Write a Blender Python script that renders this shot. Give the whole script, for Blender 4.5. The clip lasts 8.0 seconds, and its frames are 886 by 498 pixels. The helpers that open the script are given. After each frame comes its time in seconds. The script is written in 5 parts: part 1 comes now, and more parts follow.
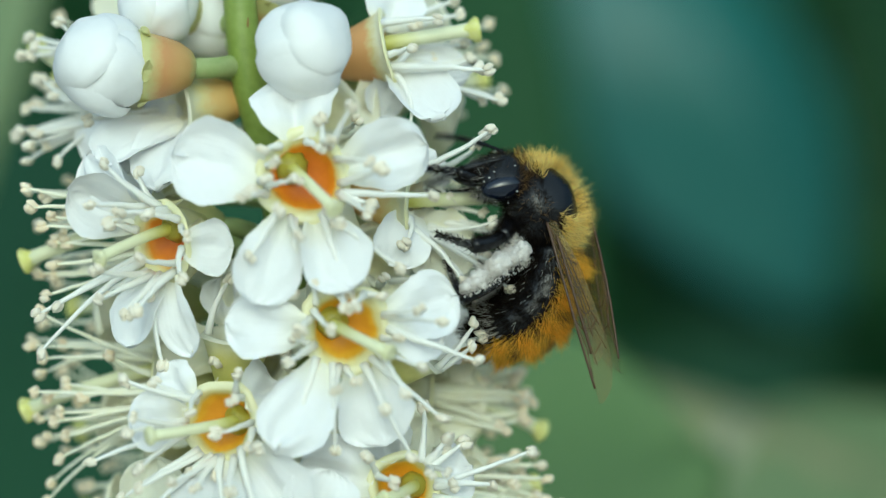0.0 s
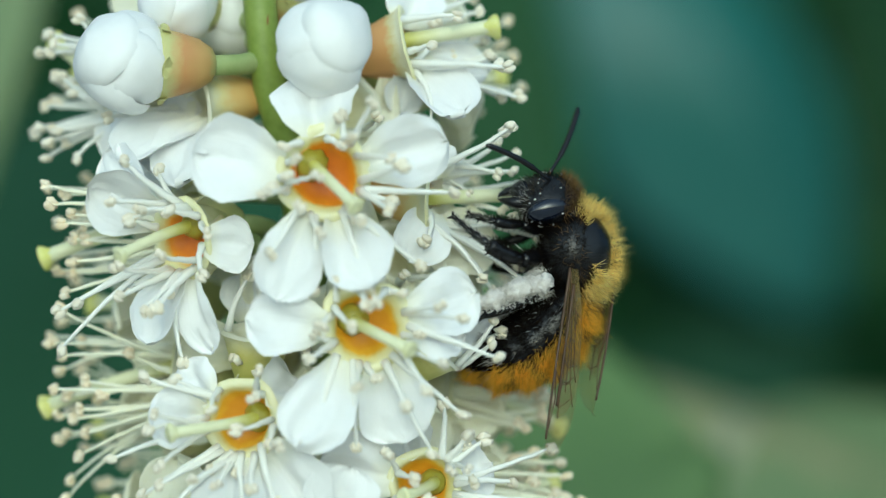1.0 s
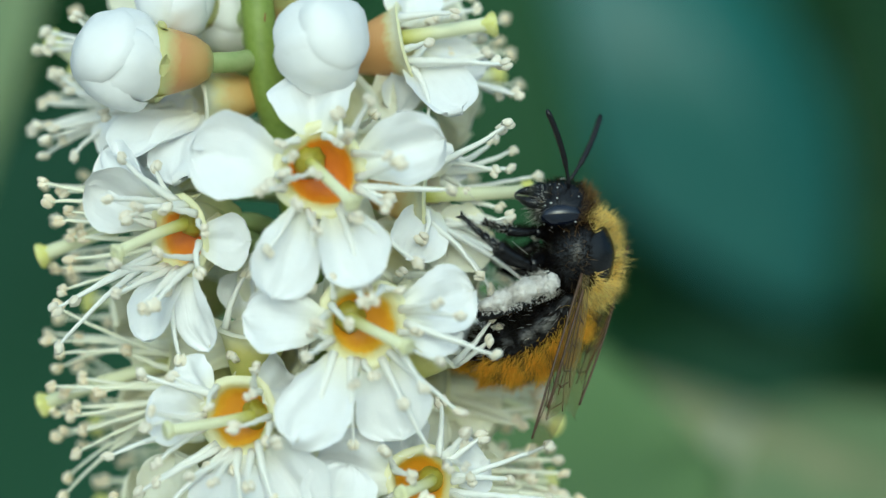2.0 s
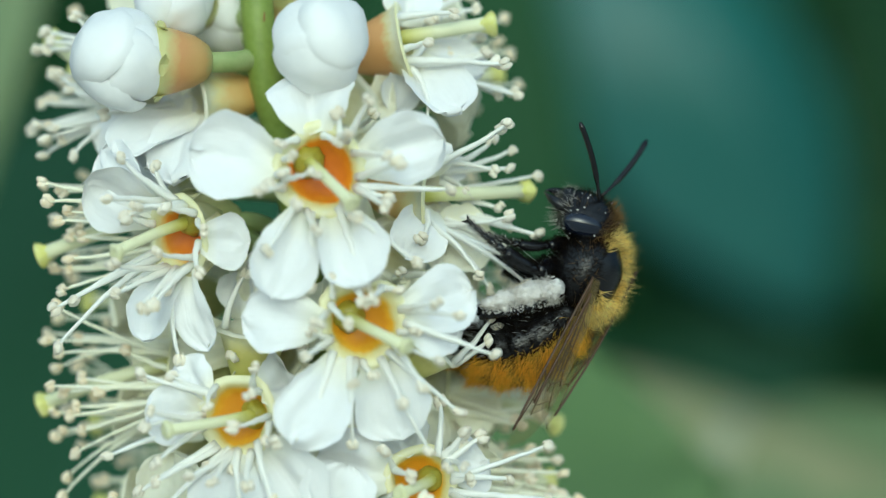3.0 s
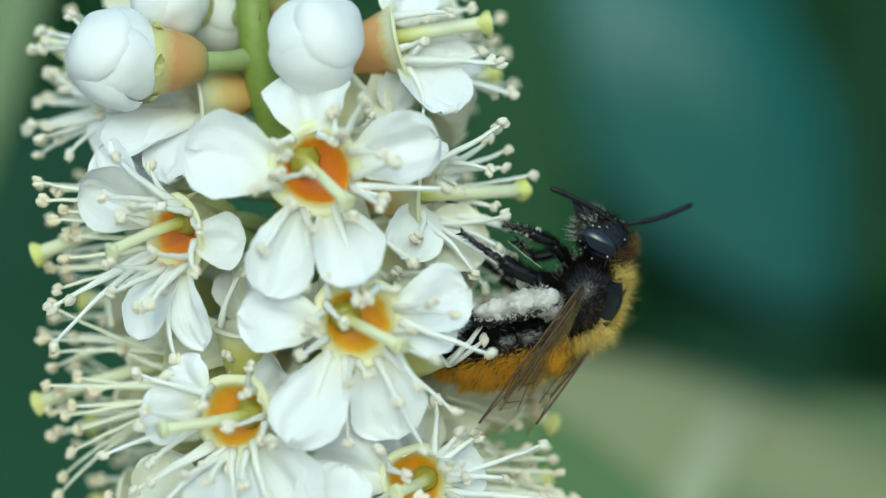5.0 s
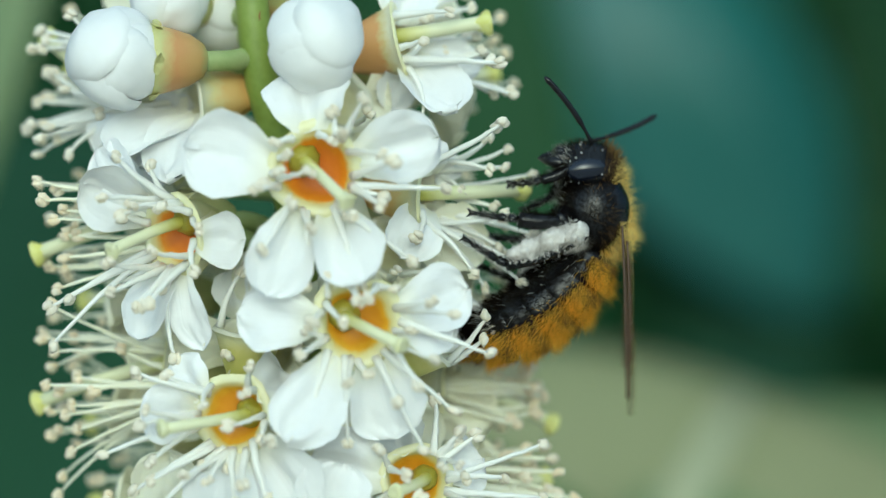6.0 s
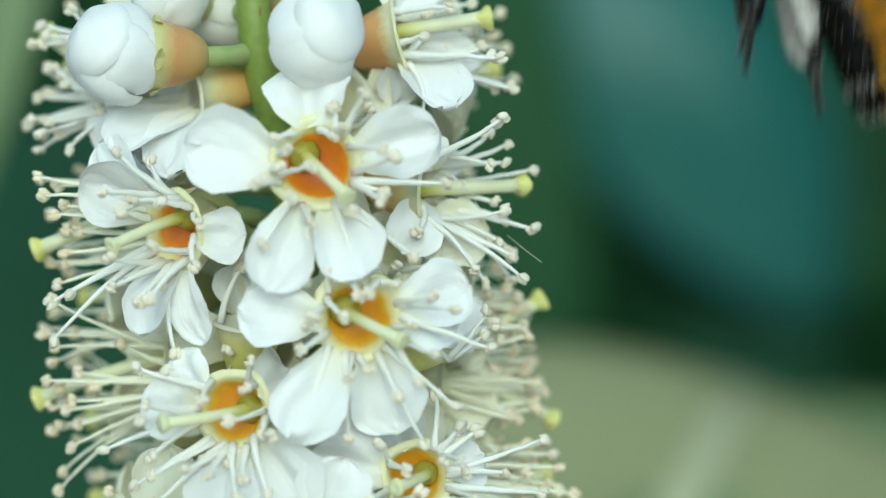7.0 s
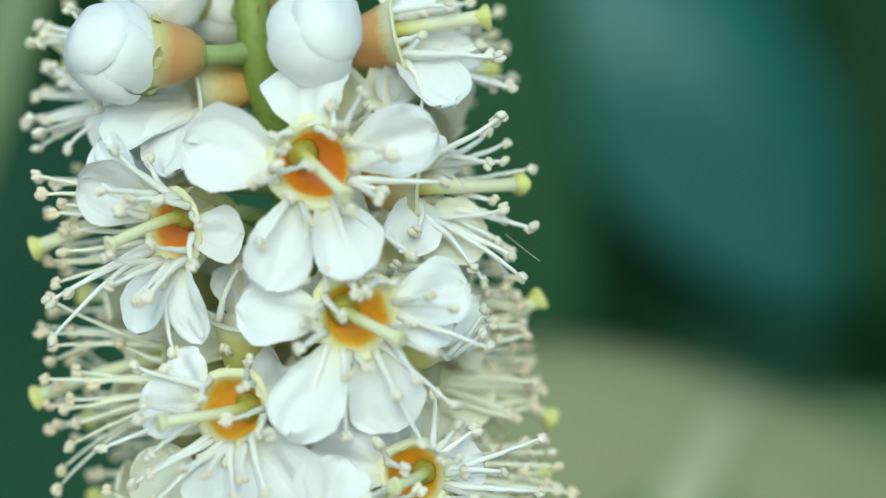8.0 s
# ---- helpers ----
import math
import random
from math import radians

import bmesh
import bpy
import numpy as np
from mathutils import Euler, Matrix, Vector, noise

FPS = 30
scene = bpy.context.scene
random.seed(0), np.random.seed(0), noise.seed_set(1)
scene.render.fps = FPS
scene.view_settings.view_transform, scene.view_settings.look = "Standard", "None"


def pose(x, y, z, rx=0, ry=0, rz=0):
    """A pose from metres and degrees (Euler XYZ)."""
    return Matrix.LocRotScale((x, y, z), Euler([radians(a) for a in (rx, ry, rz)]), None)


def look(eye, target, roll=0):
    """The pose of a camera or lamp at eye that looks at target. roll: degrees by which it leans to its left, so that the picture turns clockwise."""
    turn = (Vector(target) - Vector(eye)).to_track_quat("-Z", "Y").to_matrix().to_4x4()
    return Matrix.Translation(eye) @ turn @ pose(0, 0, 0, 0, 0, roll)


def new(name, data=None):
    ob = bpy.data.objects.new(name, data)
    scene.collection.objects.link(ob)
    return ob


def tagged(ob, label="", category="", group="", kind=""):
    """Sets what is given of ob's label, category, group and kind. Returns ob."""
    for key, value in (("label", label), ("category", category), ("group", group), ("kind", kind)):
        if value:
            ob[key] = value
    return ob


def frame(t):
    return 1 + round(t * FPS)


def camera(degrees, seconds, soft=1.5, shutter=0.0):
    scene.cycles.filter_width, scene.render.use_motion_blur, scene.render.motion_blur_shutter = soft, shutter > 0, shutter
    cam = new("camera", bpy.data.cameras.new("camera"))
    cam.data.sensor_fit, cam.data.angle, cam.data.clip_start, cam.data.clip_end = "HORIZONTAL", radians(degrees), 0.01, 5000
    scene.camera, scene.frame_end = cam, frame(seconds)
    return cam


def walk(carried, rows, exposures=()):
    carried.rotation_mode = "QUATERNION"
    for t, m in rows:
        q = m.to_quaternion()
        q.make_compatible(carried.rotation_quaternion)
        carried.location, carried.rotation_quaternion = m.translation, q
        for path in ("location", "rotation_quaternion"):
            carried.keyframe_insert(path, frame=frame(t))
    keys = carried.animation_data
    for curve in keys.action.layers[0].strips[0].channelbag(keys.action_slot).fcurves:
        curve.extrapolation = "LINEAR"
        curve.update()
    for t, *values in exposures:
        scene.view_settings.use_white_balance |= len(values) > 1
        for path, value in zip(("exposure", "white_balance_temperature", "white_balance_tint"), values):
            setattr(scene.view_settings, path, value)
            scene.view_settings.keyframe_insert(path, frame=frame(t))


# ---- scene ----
cam = camera(20.0, 8.0, soft=1.2, shutter=0.5)
cam.data.dof.use_dof = True            # a macro lens, nearly wide open
cam.data.dof.focus_distance = 0.0975
cam.data.dof.aperture_fstop = 22.0
H = 1.10                               # the flowers stand 1.1 m above the ground
walk(cam, [(0, pose(0, -0.102, H, 90, 0, 0)), (8, pose(0, -0.102, H, 90, 0, 0))], exposures=[(0, -0.59, 4900, -14), (8, -0.59, 4900, -14)])

# ---- light: bright open shade under a hazy sky ----
world = bpy.data.worlds.new("sky")
scene.world = world
world.use_nodes = True
wn = world.node_tree.nodes
sky = wn.new("ShaderNodeTexSky")
sky.sky_type = "NISHITA"
sky.sun_disc = False
sky.sun_elevation = radians(21)
sky.sun_rotation = radians(180)
sky.air_density, sky.dust_density = 0.8, 5.0
wn["Background"].inputs["Strength"].default_value = 0.15
world.node_tree.links.new(sky.outputs["Color"], wn["Background"].inputs["Color"])
sun = new("sun", bpy.data.lights.new("sun", "SUN"))
sun.data.energy, sun.data.angle, sun.data.color = 1.5, radians(172), (1.0, 0.97, 0.90)
sun.matrix_world = look((-0.1, -1.0, H + 0.75), (0, 0, H))


# ---- materials ----
def nodes_of(name):
    m = bpy.data.materials.new(name)
    m.use_nodes = True
    return m, m.node_tree.nodes, m.node_tree.links, m.node_tree.nodes["Principled BSDF"]


def mottled(name, dark, light, scale, rough=0.5, bump=0.2, fine=6.0, through_light=0.0, coat=0.0, spec=0.5, vary=0.0, strands=0.0, streaks=0.0):
    """A surface of two colours mixed by noise at two scales (per millimetre), with fine relief; part of the light may pass through it."""
    m, n, l, bsdf = nodes_of(name)
    co = n.new("ShaderNodeTexCoord")
    a, b = n.new("ShaderNodeTexNoise"), n.new("ShaderNodeTexNoise")
    a.inputs["Scale"].default_value, b.inputs["Scale"].default_value = scale * 1000, scale * fine * 1000
    a.inputs["Detail"].default_value, b.inputs["Detail"].default_value = 3, 4
    ramp = n.new("ShaderNodeValToRGB")
    ramp.color_ramp.elements[0].position, ramp.color_ramp.elements[1].position = 0.32, 0.68
    ramp.color_ramp.elements[0].color, ramp.color_ramp.elements[1].color = (*dark, 1), (*light, 1)
    add = n.new("ShaderNodeMix")
    add.inputs["Factor"].default_value = 0.35
    l.new(co.outputs["Object"], a.inputs["Vector"])
    l.new(co.outputs["Object"], b.inputs["Vector"])
    l.new(a.outputs["Fac"], add.inputs["A"])
    l.new(b.outputs["Fac"], add.inputs["B"])
    l.new(add.outputs["Result"], ramp.inputs["Fac"])
    colour = ramp.outputs["Color"]
    if strands:
        geo, hsv, mr = n.new("ShaderNodeNewGeometry"), n.new("ShaderNodeHueSaturation"), n.new("ShaderNodeMapRange")
        mr.inputs["To Min"].default_value, mr.inputs["To Max"].default_value = 1 - strands, 1 + strands
        l.new(geo.outputs["Random Per Island"], mr.inputs["Value"])
        l.new(mr.outputs["Result"], hsv.inputs["Value"])
        l.new(colour, hsv.inputs["Color"])
        colour = hsv.outputs["Color"]
    if vary:
        info, hsv, mr = n.new("ShaderNodeObjectInfo"), n.new("ShaderNodeHueSaturation"), n.new("ShaderNodeMapRange")
        mr.inputs["To Min"].default_value, mr.inputs["To Max"].default_value = 1 - vary, 1 + vary
        l.new(info.outputs["Random"], mr.inputs["Value"])
        l.new(mr.outputs["Result"], hsv.inputs["Value"])
        l.new(colour, hsv.inputs["Color"])
        colour = hsv.outputs["Color"]
    if streaks:
        # the narrow claw at a petal's base is yellowish green
        at, sp, mr, claw = n.new("ShaderNodeAttribute"), n.new("ShaderNodeSeparateXYZ"), n.new("ShaderNodeMapRange"), n.new("ShaderNodeMixRGB")
        at.attribute_name = "grain"
        mr.inputs["From Min"].default_value, mr.inputs["From Max"].default_value = 0.05, 0.36
        mr.inputs["To Min"].default_value, mr.inputs["To Max"].default_value = 0.5, 0.0
        claw.inputs["Color2"].default_value = (0.91, 0.89, 0.62, 1)
        l.new(at.outputs["Vector"], sp.inputs[0])
        l.new(sp.outputs["X"], mr.inputs["Value"])
        l.new(mr.outputs["Result"], claw.inputs["Fac"])
        l.new(colour, claw.inputs["Color1"])
        colour = claw.outputs["Color"]
    l.new(colour, bsdf.inputs["Base Color"])
    bsdf.inputs["Roughness"].default_value = rough
    bsdf.inputs["Specular IOR Level"].default_value = spec
    bsdf.inputs["Coat Weight"].default_value = coat
    bsdf.inputs["Coat Roughness"].default_value = 0.15
    bp = n.new("ShaderNodeBump")
    bp.inputs["Strength"].default_value, bp.inputs["Distance"].default_value = bump, 0.00006
    l.new(b.outputs["Fac"], bp.inputs["Height"])
    l.new(bp.outputs["Normal"], bsdf.inputs["Normal"])
    if streaks:
        # fine veins that run from the base of a petal to its rim
        at, mp, vein, b2 = n.new("ShaderNodeAttribute"), n.new("ShaderNodeMapping"), n.new("ShaderNodeTexNoise"), n.new("ShaderNodeBump")
        at.attribute_name = "grain"
        mp.inputs["Scale"].default_value = (1.6, 9.0, 3.0)
        vein.inputs["Scale"].default_value, vein.inputs["Detail"].default_value = 1.0, 5
        b2.inputs["Strength"].default_value, b2.inputs["Distance"].default_value = streaks, 0.00022
        l.new(at.outputs["Vector"], mp.inputs["Vector"])
        l.new(mp.outputs["Vector"], vein.inputs["Vector"])
        l.new(vein.outputs["Fac"], b2.inputs["Height"])
        l.new(bp.outputs["Normal"], b2.inputs["Normal"])
        l.new(b2.outputs["Normal"], bsdf.inputs["Normal"])
    if through_light:
        tr, mix = n.new("ShaderNodeBsdfTranslucent"), n.new("ShaderNodeMixShader")
        l.new(colour, tr.inputs["Color"])
        mix.inputs["Fac"].default_value = through_light
        l.new(bsdf.outputs["BSDF"], mix.inputs[1])
        l.new(tr.outputs["BSDF"], mix.inputs[2])
        l.new(mix.outputs["Shader"], n["Material Output"].inputs["Surface"])
    return m


def graded(name, stops, rough, bump=0.2, through_light=0.0):
    """Colours that change along the part's own axis; stops are (millimetres along z, colour)."""
    m, n, l, bsdf = nodes_of(name)
    co, sep, mr, ramp = n.new("ShaderNodeTexCoord"), n.new("ShaderNodeSeparateXYZ"), n.new("ShaderNodeMapRange"), n.new("ShaderNodeValToRGB")
    nz, ad = n.new("ShaderNodeTexNoise"), n.new("ShaderNodeMath")
    nz.inputs["Scale"].default_value = 2500
    nz.inputs["Detail"].default_value = 4
    lo, hi = stops[0][0], stops[-1][0]
    mr.inputs["From Min"].default_value, mr.inputs["From Max"].default_value = lo * 0.001, hi * 0.001
    ad.operation = "MULTIPLY_ADD"
    ad.inputs[1].default_value = 0.22
    while len(ramp.color_ramp.elements) < len(stops):
        ramp.color_ramp.elements.new(0.5)
    for e, (z, c) in zip(ramp.color_ramp.elements, stops):
        e.position, e.color = min(1.0, (z - lo) / (hi - lo) * 0.88 + 0.11), (*c, 1)
    l.new(co.outputs["Object"], sep.inputs[0])
    l.new(co.outputs["Object"], nz.inputs["Vector"])
    l.new(sep.outputs["Z"], mr.inputs["Value"])
    l.new(nz.outputs["Fac"], ad.inputs[0])
    l.new(mr.outputs["Result"], ad.inputs[2])
    l.new(ad.outputs[0], ramp.inputs["Fac"])
    l.new(ramp.outputs["Color"], bsdf.inputs["Base Color"])
    bsdf.inputs["Roughness"].default_value = rough
    bp = n.new("ShaderNodeBump")
    bp.inputs["Strength"].default_value, bp.inputs["Distance"].default_value = bump, 0.00008
    l.new(nz.outputs["Fac"], bp.inputs["Height"])
    l.new(bp.outputs["Normal"], bsdf.inputs["Normal"])
    if through_light:
        tr, mix = n.new("ShaderNodeBsdfTranslucent"), n.new("ShaderNodeMixShader")
        l.new(ramp.outputs["Color"], tr.inputs["Color"])
        mix.inputs["Fac"].default_value = through_light
        l.new(bsdf.outputs["BSDF"], mix.inputs[1])
        l.new(tr.outputs["BSDF"], mix.inputs[2])
        l.new(mix.outputs["Shader"], n["Material Output"].inputs["Surface"])
    return m


PETAL = mottled("petal", (0.92, 0.925, 0.92), (0.96, 0.965, 0.965), 0.5, 0.55, 0.2, 7, 0.05, vary=0.02, streaks=0.14)
# rear petals: warm light bounced between flowers is put into this cream
CREAM_PETAL = mottled("cream_petal", (0.95, 0.93, 0.71), (0.98, 0.97, 0.82), 0.5, 0.55, 0.2, 9, 0.08, vary=0.04, streaks=0.14)
BUD = mottled("bud_petal", (0.92, 0.92, 0.90), (0.96, 0.96, 0.95), 0.4, 0.5, 0.2, 9, 0.0)
FILAMENT = mottled("filament", (0.93, 0.92, 0.84), (0.97, 0.97, 0.92), 0.8, 0.5, 0.1, 5, 0.0)
# rear filaments carry the same bounced light in their colour
CREAM_FILAMENT = mottled("cream_filament", (0.97, 0.95, 0.70), (0.98, 0.98, 0.85), 0.8, 0.5, 0.1, 5, 0.0)
GREEN_CALYX = graded("green_calyx", [(-3.2, (0.42, 0.48, 0.16)), (-1.6, (0.58, 0.56, 0.22)), (-0.6, (0.74, 0.70, 0.38)), (0.25, (0.88, 0.87, 0.70))], 0.5, 0.25, 0.05)
ANTHER = mottled("anther", (0.91, 0.82, 0.62), (0.96, 0.92, 0.79), 2.2, 0.75, 0.5, 4, 0.05, vary=0.06)
TAN_ANTHER = mottled("tan_anther", (0.90, 0.74, 0.46), (0.96, 0.90, 0.74), 2.2, 0.75, 0.5, 4, 0.05, vary=0.12)
STYLE = graded("style", [(-0.6, (0.42, 0.40, 0.035)), (0.1, (0.56, 0.55, 0.10)), (0.9, (0.74, 0.74, 0.34)), (1.7, (0.83, 0.84, 0.55))], 0.45, 0.15, 0.0)
STIGMA = mottled("stigma", (0.80, 0.80, 0.18), (0.88, 0.87, 0.38), 2.0, 0.5, 0.5, 4, 0.05)
PALE_STIGMA = mottled("pale_stigma", (0.80, 0.80, 0.42), (0.87, 0.87, 0.60), 2.0, 0.5, 0.4, 4, 0.05)
OVARY = mottled("ovary", (0.40, 0.36, 0.03), (0.50, 0.45, 0.06), 1.5, 0.35, 0.1, 5, 0.2)
NECTARY = graded("nectary", [(-1.0, (0.60, 0.155, 0.001)), (-0.6, (0.72, 0.22, 0.002)), (-0.36, (0.84, 0.33, 0.006)),
                             (-0.22, (0.86, 0.56, 0.12)), (-0.06, (0.87, 0.78, 0.36)), (0.12, (0.86, 0.83, 0.46)), (0.3, (0.88, 0.87, 0.60))], 0.38, 0.2, 0.0)
OCHRE_NECTARY = graded("ochre_nectary", [(-1.0, (0.66, 0.28, 0.002)), (-0.6, (0.76, 0.35, 0.004)), (-0.36, (0.85, 0.50, 0.02)),
                                         (-0.2, (0.84, 0.66, 0.20)), (-0.04, (0.86, 0.80, 0.40)), (0.3, (0.88, 0.87, 0.58))], 0.38, 0.2, 0.0)
BUD_CALYX = graded("bud_calyx", [(-3.4, (0.46, 0.50, 0.20)), (-2.9, (0.60, 0.40, 0.14)), (-1.75, (0.62, 0.33, 0.12)), (-1.45, (0.64, 0.46, 0.18)),
                                 (-1.0, (0.62, 0.61, 0.25))], 0.5, 0.3, 0.05)
CALYX = graded("calyx", [(-3.2, (0.60, 0.48, 0.14)), (-2.2, (0.82, 0.48, 0.13)), (-0.9, (0.84, 0.60, 0.22)), (-0.25, (0.86, 0.78, 0.38)),
                         (0.25, (0.80, 0.80, 0.58))], 0.5, 0.25, 0.15)
TAN_CALYX = graded("tan_calyx", [(-2.9, (0.50, 0.44, 0.16)), (-2.3, (0.64, 0.36, 0.12)), (-0.5, (0.68, 0.37, 0.13)), (-0.2, (0.72, 0.62, 0.28)), (0.2, (0.86, 0.83, 0.60))], 0.5, 0.3, 0.05)
OLIVE_CALYX = graded("olive_calyx", [(-2.9, (0.40, 0.44, 0.09)), (-1.5, (0.60, 0.58, 0.13)), (-0.4, (0.74, 0.70, 0.24)), (0.2, (0.88, 0.86, 0.52))], 0.5, 0.25, 0.05)
STEM = mottled("green_stem", (0.20, 0.28, 0.035), (0.32, 0.40, 0.08), 0.35, 0.45, 0.3, 8, 0.0)
PEDICEL = mottled("pedicel", (0.36, 0.46, 0.16), (0.48, 0.55, 0.24), 0.6, 0.5, 0.2, 6, 0.1)
SCAR = mottled("scar", (0.16, 0.07, 0.02), (0.28, 0.14, 0.04), 3.0, 0.8, 0.5)
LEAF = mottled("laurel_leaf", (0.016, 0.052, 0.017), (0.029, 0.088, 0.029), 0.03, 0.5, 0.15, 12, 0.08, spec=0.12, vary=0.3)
# the blue sky's reflection is put into this leaf's teal base colour
SKY_LEAF = mottled("sky_tinted_leaf", (0.044, 0.165, 0.141), (0.057, 0.194, 0.166), 0.03, 0.40, 0.1, 12, 0.1, spec=0.5)
# leaf tones with soft shade painted into the green
DIM_LEAF = mottled("shade_toned_leaf", (0.031, 0.094, 0.043), (0.042, 0.118, 0.057), 0.03, 0.45, 0.1, 12, 0.1, spec=0.25)
DEEP_LEAF = mottled("deep_shade_leaf", (0.014, 0.050, 0.030), (0.020, 0.068, 0.041), 0.03, 0.5, 0.1, 12, 0.1, spec=0.15)
MID_LEAF = mottled("mid_green_leaf", (0.232, 0.315, 0.134), (0.298, 0.386, 0.179), 0.03, 0.40, 0.15, 12, 0.2)
PALE_LEAF = mottled("pale_leaf", (0.365, 0.378, 0.178), (0.445, 0.452, 0.232), 0.03, 0.40, 0.15, 12, 0.2)
RIB = mottled("pale_rib", (0.58, 0.60, 0.36), (0.66, 0.67, 0.44), 0.03, 0.4, 0.15, 12, 0.2)
GREEN_LEAF = mottled("green_leaf", (0.133, 0.224, 0.066), (0.183, 0.275, 0.091), 0.03, 0.42, 0.15, 12, 0.15)
BARK = mottled("bark", (0.10, 0.08, 0.05), (0.20, 0.16, 0.10), 0.15, 0.9, 0.8)
# pale only to bounce fill light; the ground's real surface is unknown
FILL_GROUND = mottled("pale_fill", (0.40, 0.37, 0.31), (0.58, 0.54, 0.46), 0.002, 0.95, 0.8)
CHITIN = mottled("black_chitin", (0.003, 0.003, 0.004), (0.009, 0.009, 0.010), 1.5, 0.27, 0.22, 8, 0.0, spec=0.5)
# the eye's bluish base colour paints in the reflected sky
EYE = mottled("compound_eye", (0.004, 0.006, 0.014), (0.008, 0.013, 0.030), 2.0, 0.05, 0.03, 8, coat=0.3, spec=0.6)
GOLD = mottled("golden_fur", (0.96, 0.66, 0.11), (0.99, 0.86, 0.32), 0.6, 0.6, 0.0, 4, 0.25, spec=0.2, strands=0.3)
RUST = mottled("orange_fur", (0.90, 0.42, 0.012), (0.98, 0.68, 0.08), 0.5, 0.6, 0.0, 4, 0.25, spec=0.2, strands=0.35)
DARK_FUR = mottled("dark_fur", (0.006, 0.005, 0.004), (0.018, 0.013, 0.009), 0.7, 1.0, 0.0, 4, spec=0.0)
BROWN_FUR = mottled("brown_fur", (0.10, 0.055, 0.018), (0.30, 0.18, 0.06), 0.7, 0.7, 0.0, 4, 0.05, spec=0.1, strands=0.3)
PALE_FUR = mottled("pale_fur", (0.56, 0.52, 0.44), (0.80, 0.76, 0.68), 0.7, 0.6, 0.0, 4, 0.05, strands=0.2)
POLLEN = mottled("pollen", (0.54, 0.50, 0.45), (0.86, 0.83, 0.78), 1.4, 0.9, 1.0, 4)


def wing_membrane():
    m, n, l, bsdf = nodes_of("wing_membrane")
    co, nz, ramp = n.new("ShaderNodeTexCoord"), n.new("ShaderNodeTexNoise"), n.new("ShaderNodeValToRGB")
    nz.inputs["Scale"].default_value = 900
    ramp.color_ramp.elements[0].color, ramp.color_ramp.elements[1].color = (0.19, 0.135, 0.035, 1), (0.33, 0.25, 0.085, 1)
    l.new(co.outputs["Object"], nz.inputs["Vector"])
    l.new(nz.outputs["Fac"], ramp.inputs["Fac"])
    l.new(ramp.outputs["Color"], bsdf.inputs["Base Color"])
    bsdf.inputs["Roughness"].default_value = 0.22
    bsdf.inputs["Alpha"].default_value = 0.34
    return m


WING, VEIN = wing_membrane(), mottled("wing_vein", (0.05, 0.025, 0.01), (0.10, 0.05, 0.02), 1.0, 0.4)
MM = 0.001


# ---- mesh helpers (all sizes in millimetres) ----
def link(name, verts, faces, mats, parent=None, m=None, label="", index=None, smooth=True, grain=None):
    me = bpy.data.meshes.new(name)
    me.from_pydata([(v[0] * MM, v[1] * MM, v[2] * MM) for v in verts], [], faces)
    for mat in (mats if isinstance(mats, (list, tuple)) else [mats]):
        me.materials.append(mat)
    if index is not None:
        me.polygons.foreach_set("material_index", index)
    if smooth:
        me.polygons.foreach_set("use_smooth", [True] * len(me.polygons))
    if grain is not None:
        me.attributes.new("grain", "FLOAT_VECTOR", "POINT").data.foreach_set("vector", [c for g in grain for c in g])
    me.update()
    ob = new(name, me)
    ob.parent = parent
    if m is not None:
        ob.matrix_basis = m
    if label:
        ob["label"] = label
    return ob


def facing(c, d, up=(0, 0, 1)):
    """A pose in millimetres at c whose z points along d."""
    z = Vector(d).normalized()
    y = Vector(up) - z * Vector(up).dot(z)
    if y.length < 0.05:
        y = Vector((0, 1, 0)) - z * z.y
    y.normalize()
    x = y.cross(z)
    return Matrix(((x.x, y.x, z.x, c[0]), (x.y, y.y, z.y, c[1]), (x.z, y.z, z.z, c[2]), (0, 0, 0, 1)))


def metres(m):
    m = m.copy()
    m.translation = m.translation * MM
    return m


def tube(path, radii, sides=7, cap=True):
    """Rings along a path; returns verts and faces."""
    vs, fs = [], []
    n = len(path)
    for i, p in enumerate(path):
        d = (path[min(i + 1, n - 1)] - path[max(i - 1, 0)]).normalized()
        m = facing(p, d, (0.31, 0.93, 0.17))
        for k in range(sides):
            a = 2 * math.pi * k / sides
            vs.append(m @ Vector((math.cos(a) * radii[i], math.sin(a) * radii[i], 0)))
    for i in range(n - 1):
        for k in range(sides):
            j = (k + 1) % sides
            fs.append((i * sides + k, i * sides + j, (i + 1) * sides + j, (i + 1) * sides + k))
    if cap:
        fs.append(tuple(range(sides))[::-1])
        fs.append(tuple(range((n - 1) * sides, n * sides)))
    return vs, fs


def bezier(a, b, c, n):
    a, b, c = Vector(a), Vector(b), Vector(c)
    return [a * (1 - t) ** 2 + b * 2 * t * (1 - t) + c * t * t for t in (i / n for i in range(n + 1))]


def lathe(profile, sides=20, wave=0.0, seed=0.0):
    """A turned body round z; profile is (radius, z)."""
    vs, fs = [], []
    for r, z in profile:
        for k in range(sides):
            a = 2 * math.pi * k / sides
            q = r * (1 + wave * noise.noise((math.cos(a) * 1.3 + seed, math.sin(a) * 1.3, z * 0.8)))
            vs.append((q * math.cos(a), q * math.sin(a), z))
    for i in range(len(profile) - 1):
        for k in range(sides):
            j = (k + 1) % sides
            fs.append((i * sides + k, i * sides + j, (i + 1) * sides + j, (i + 1) * sides + k))
    return vs, fs


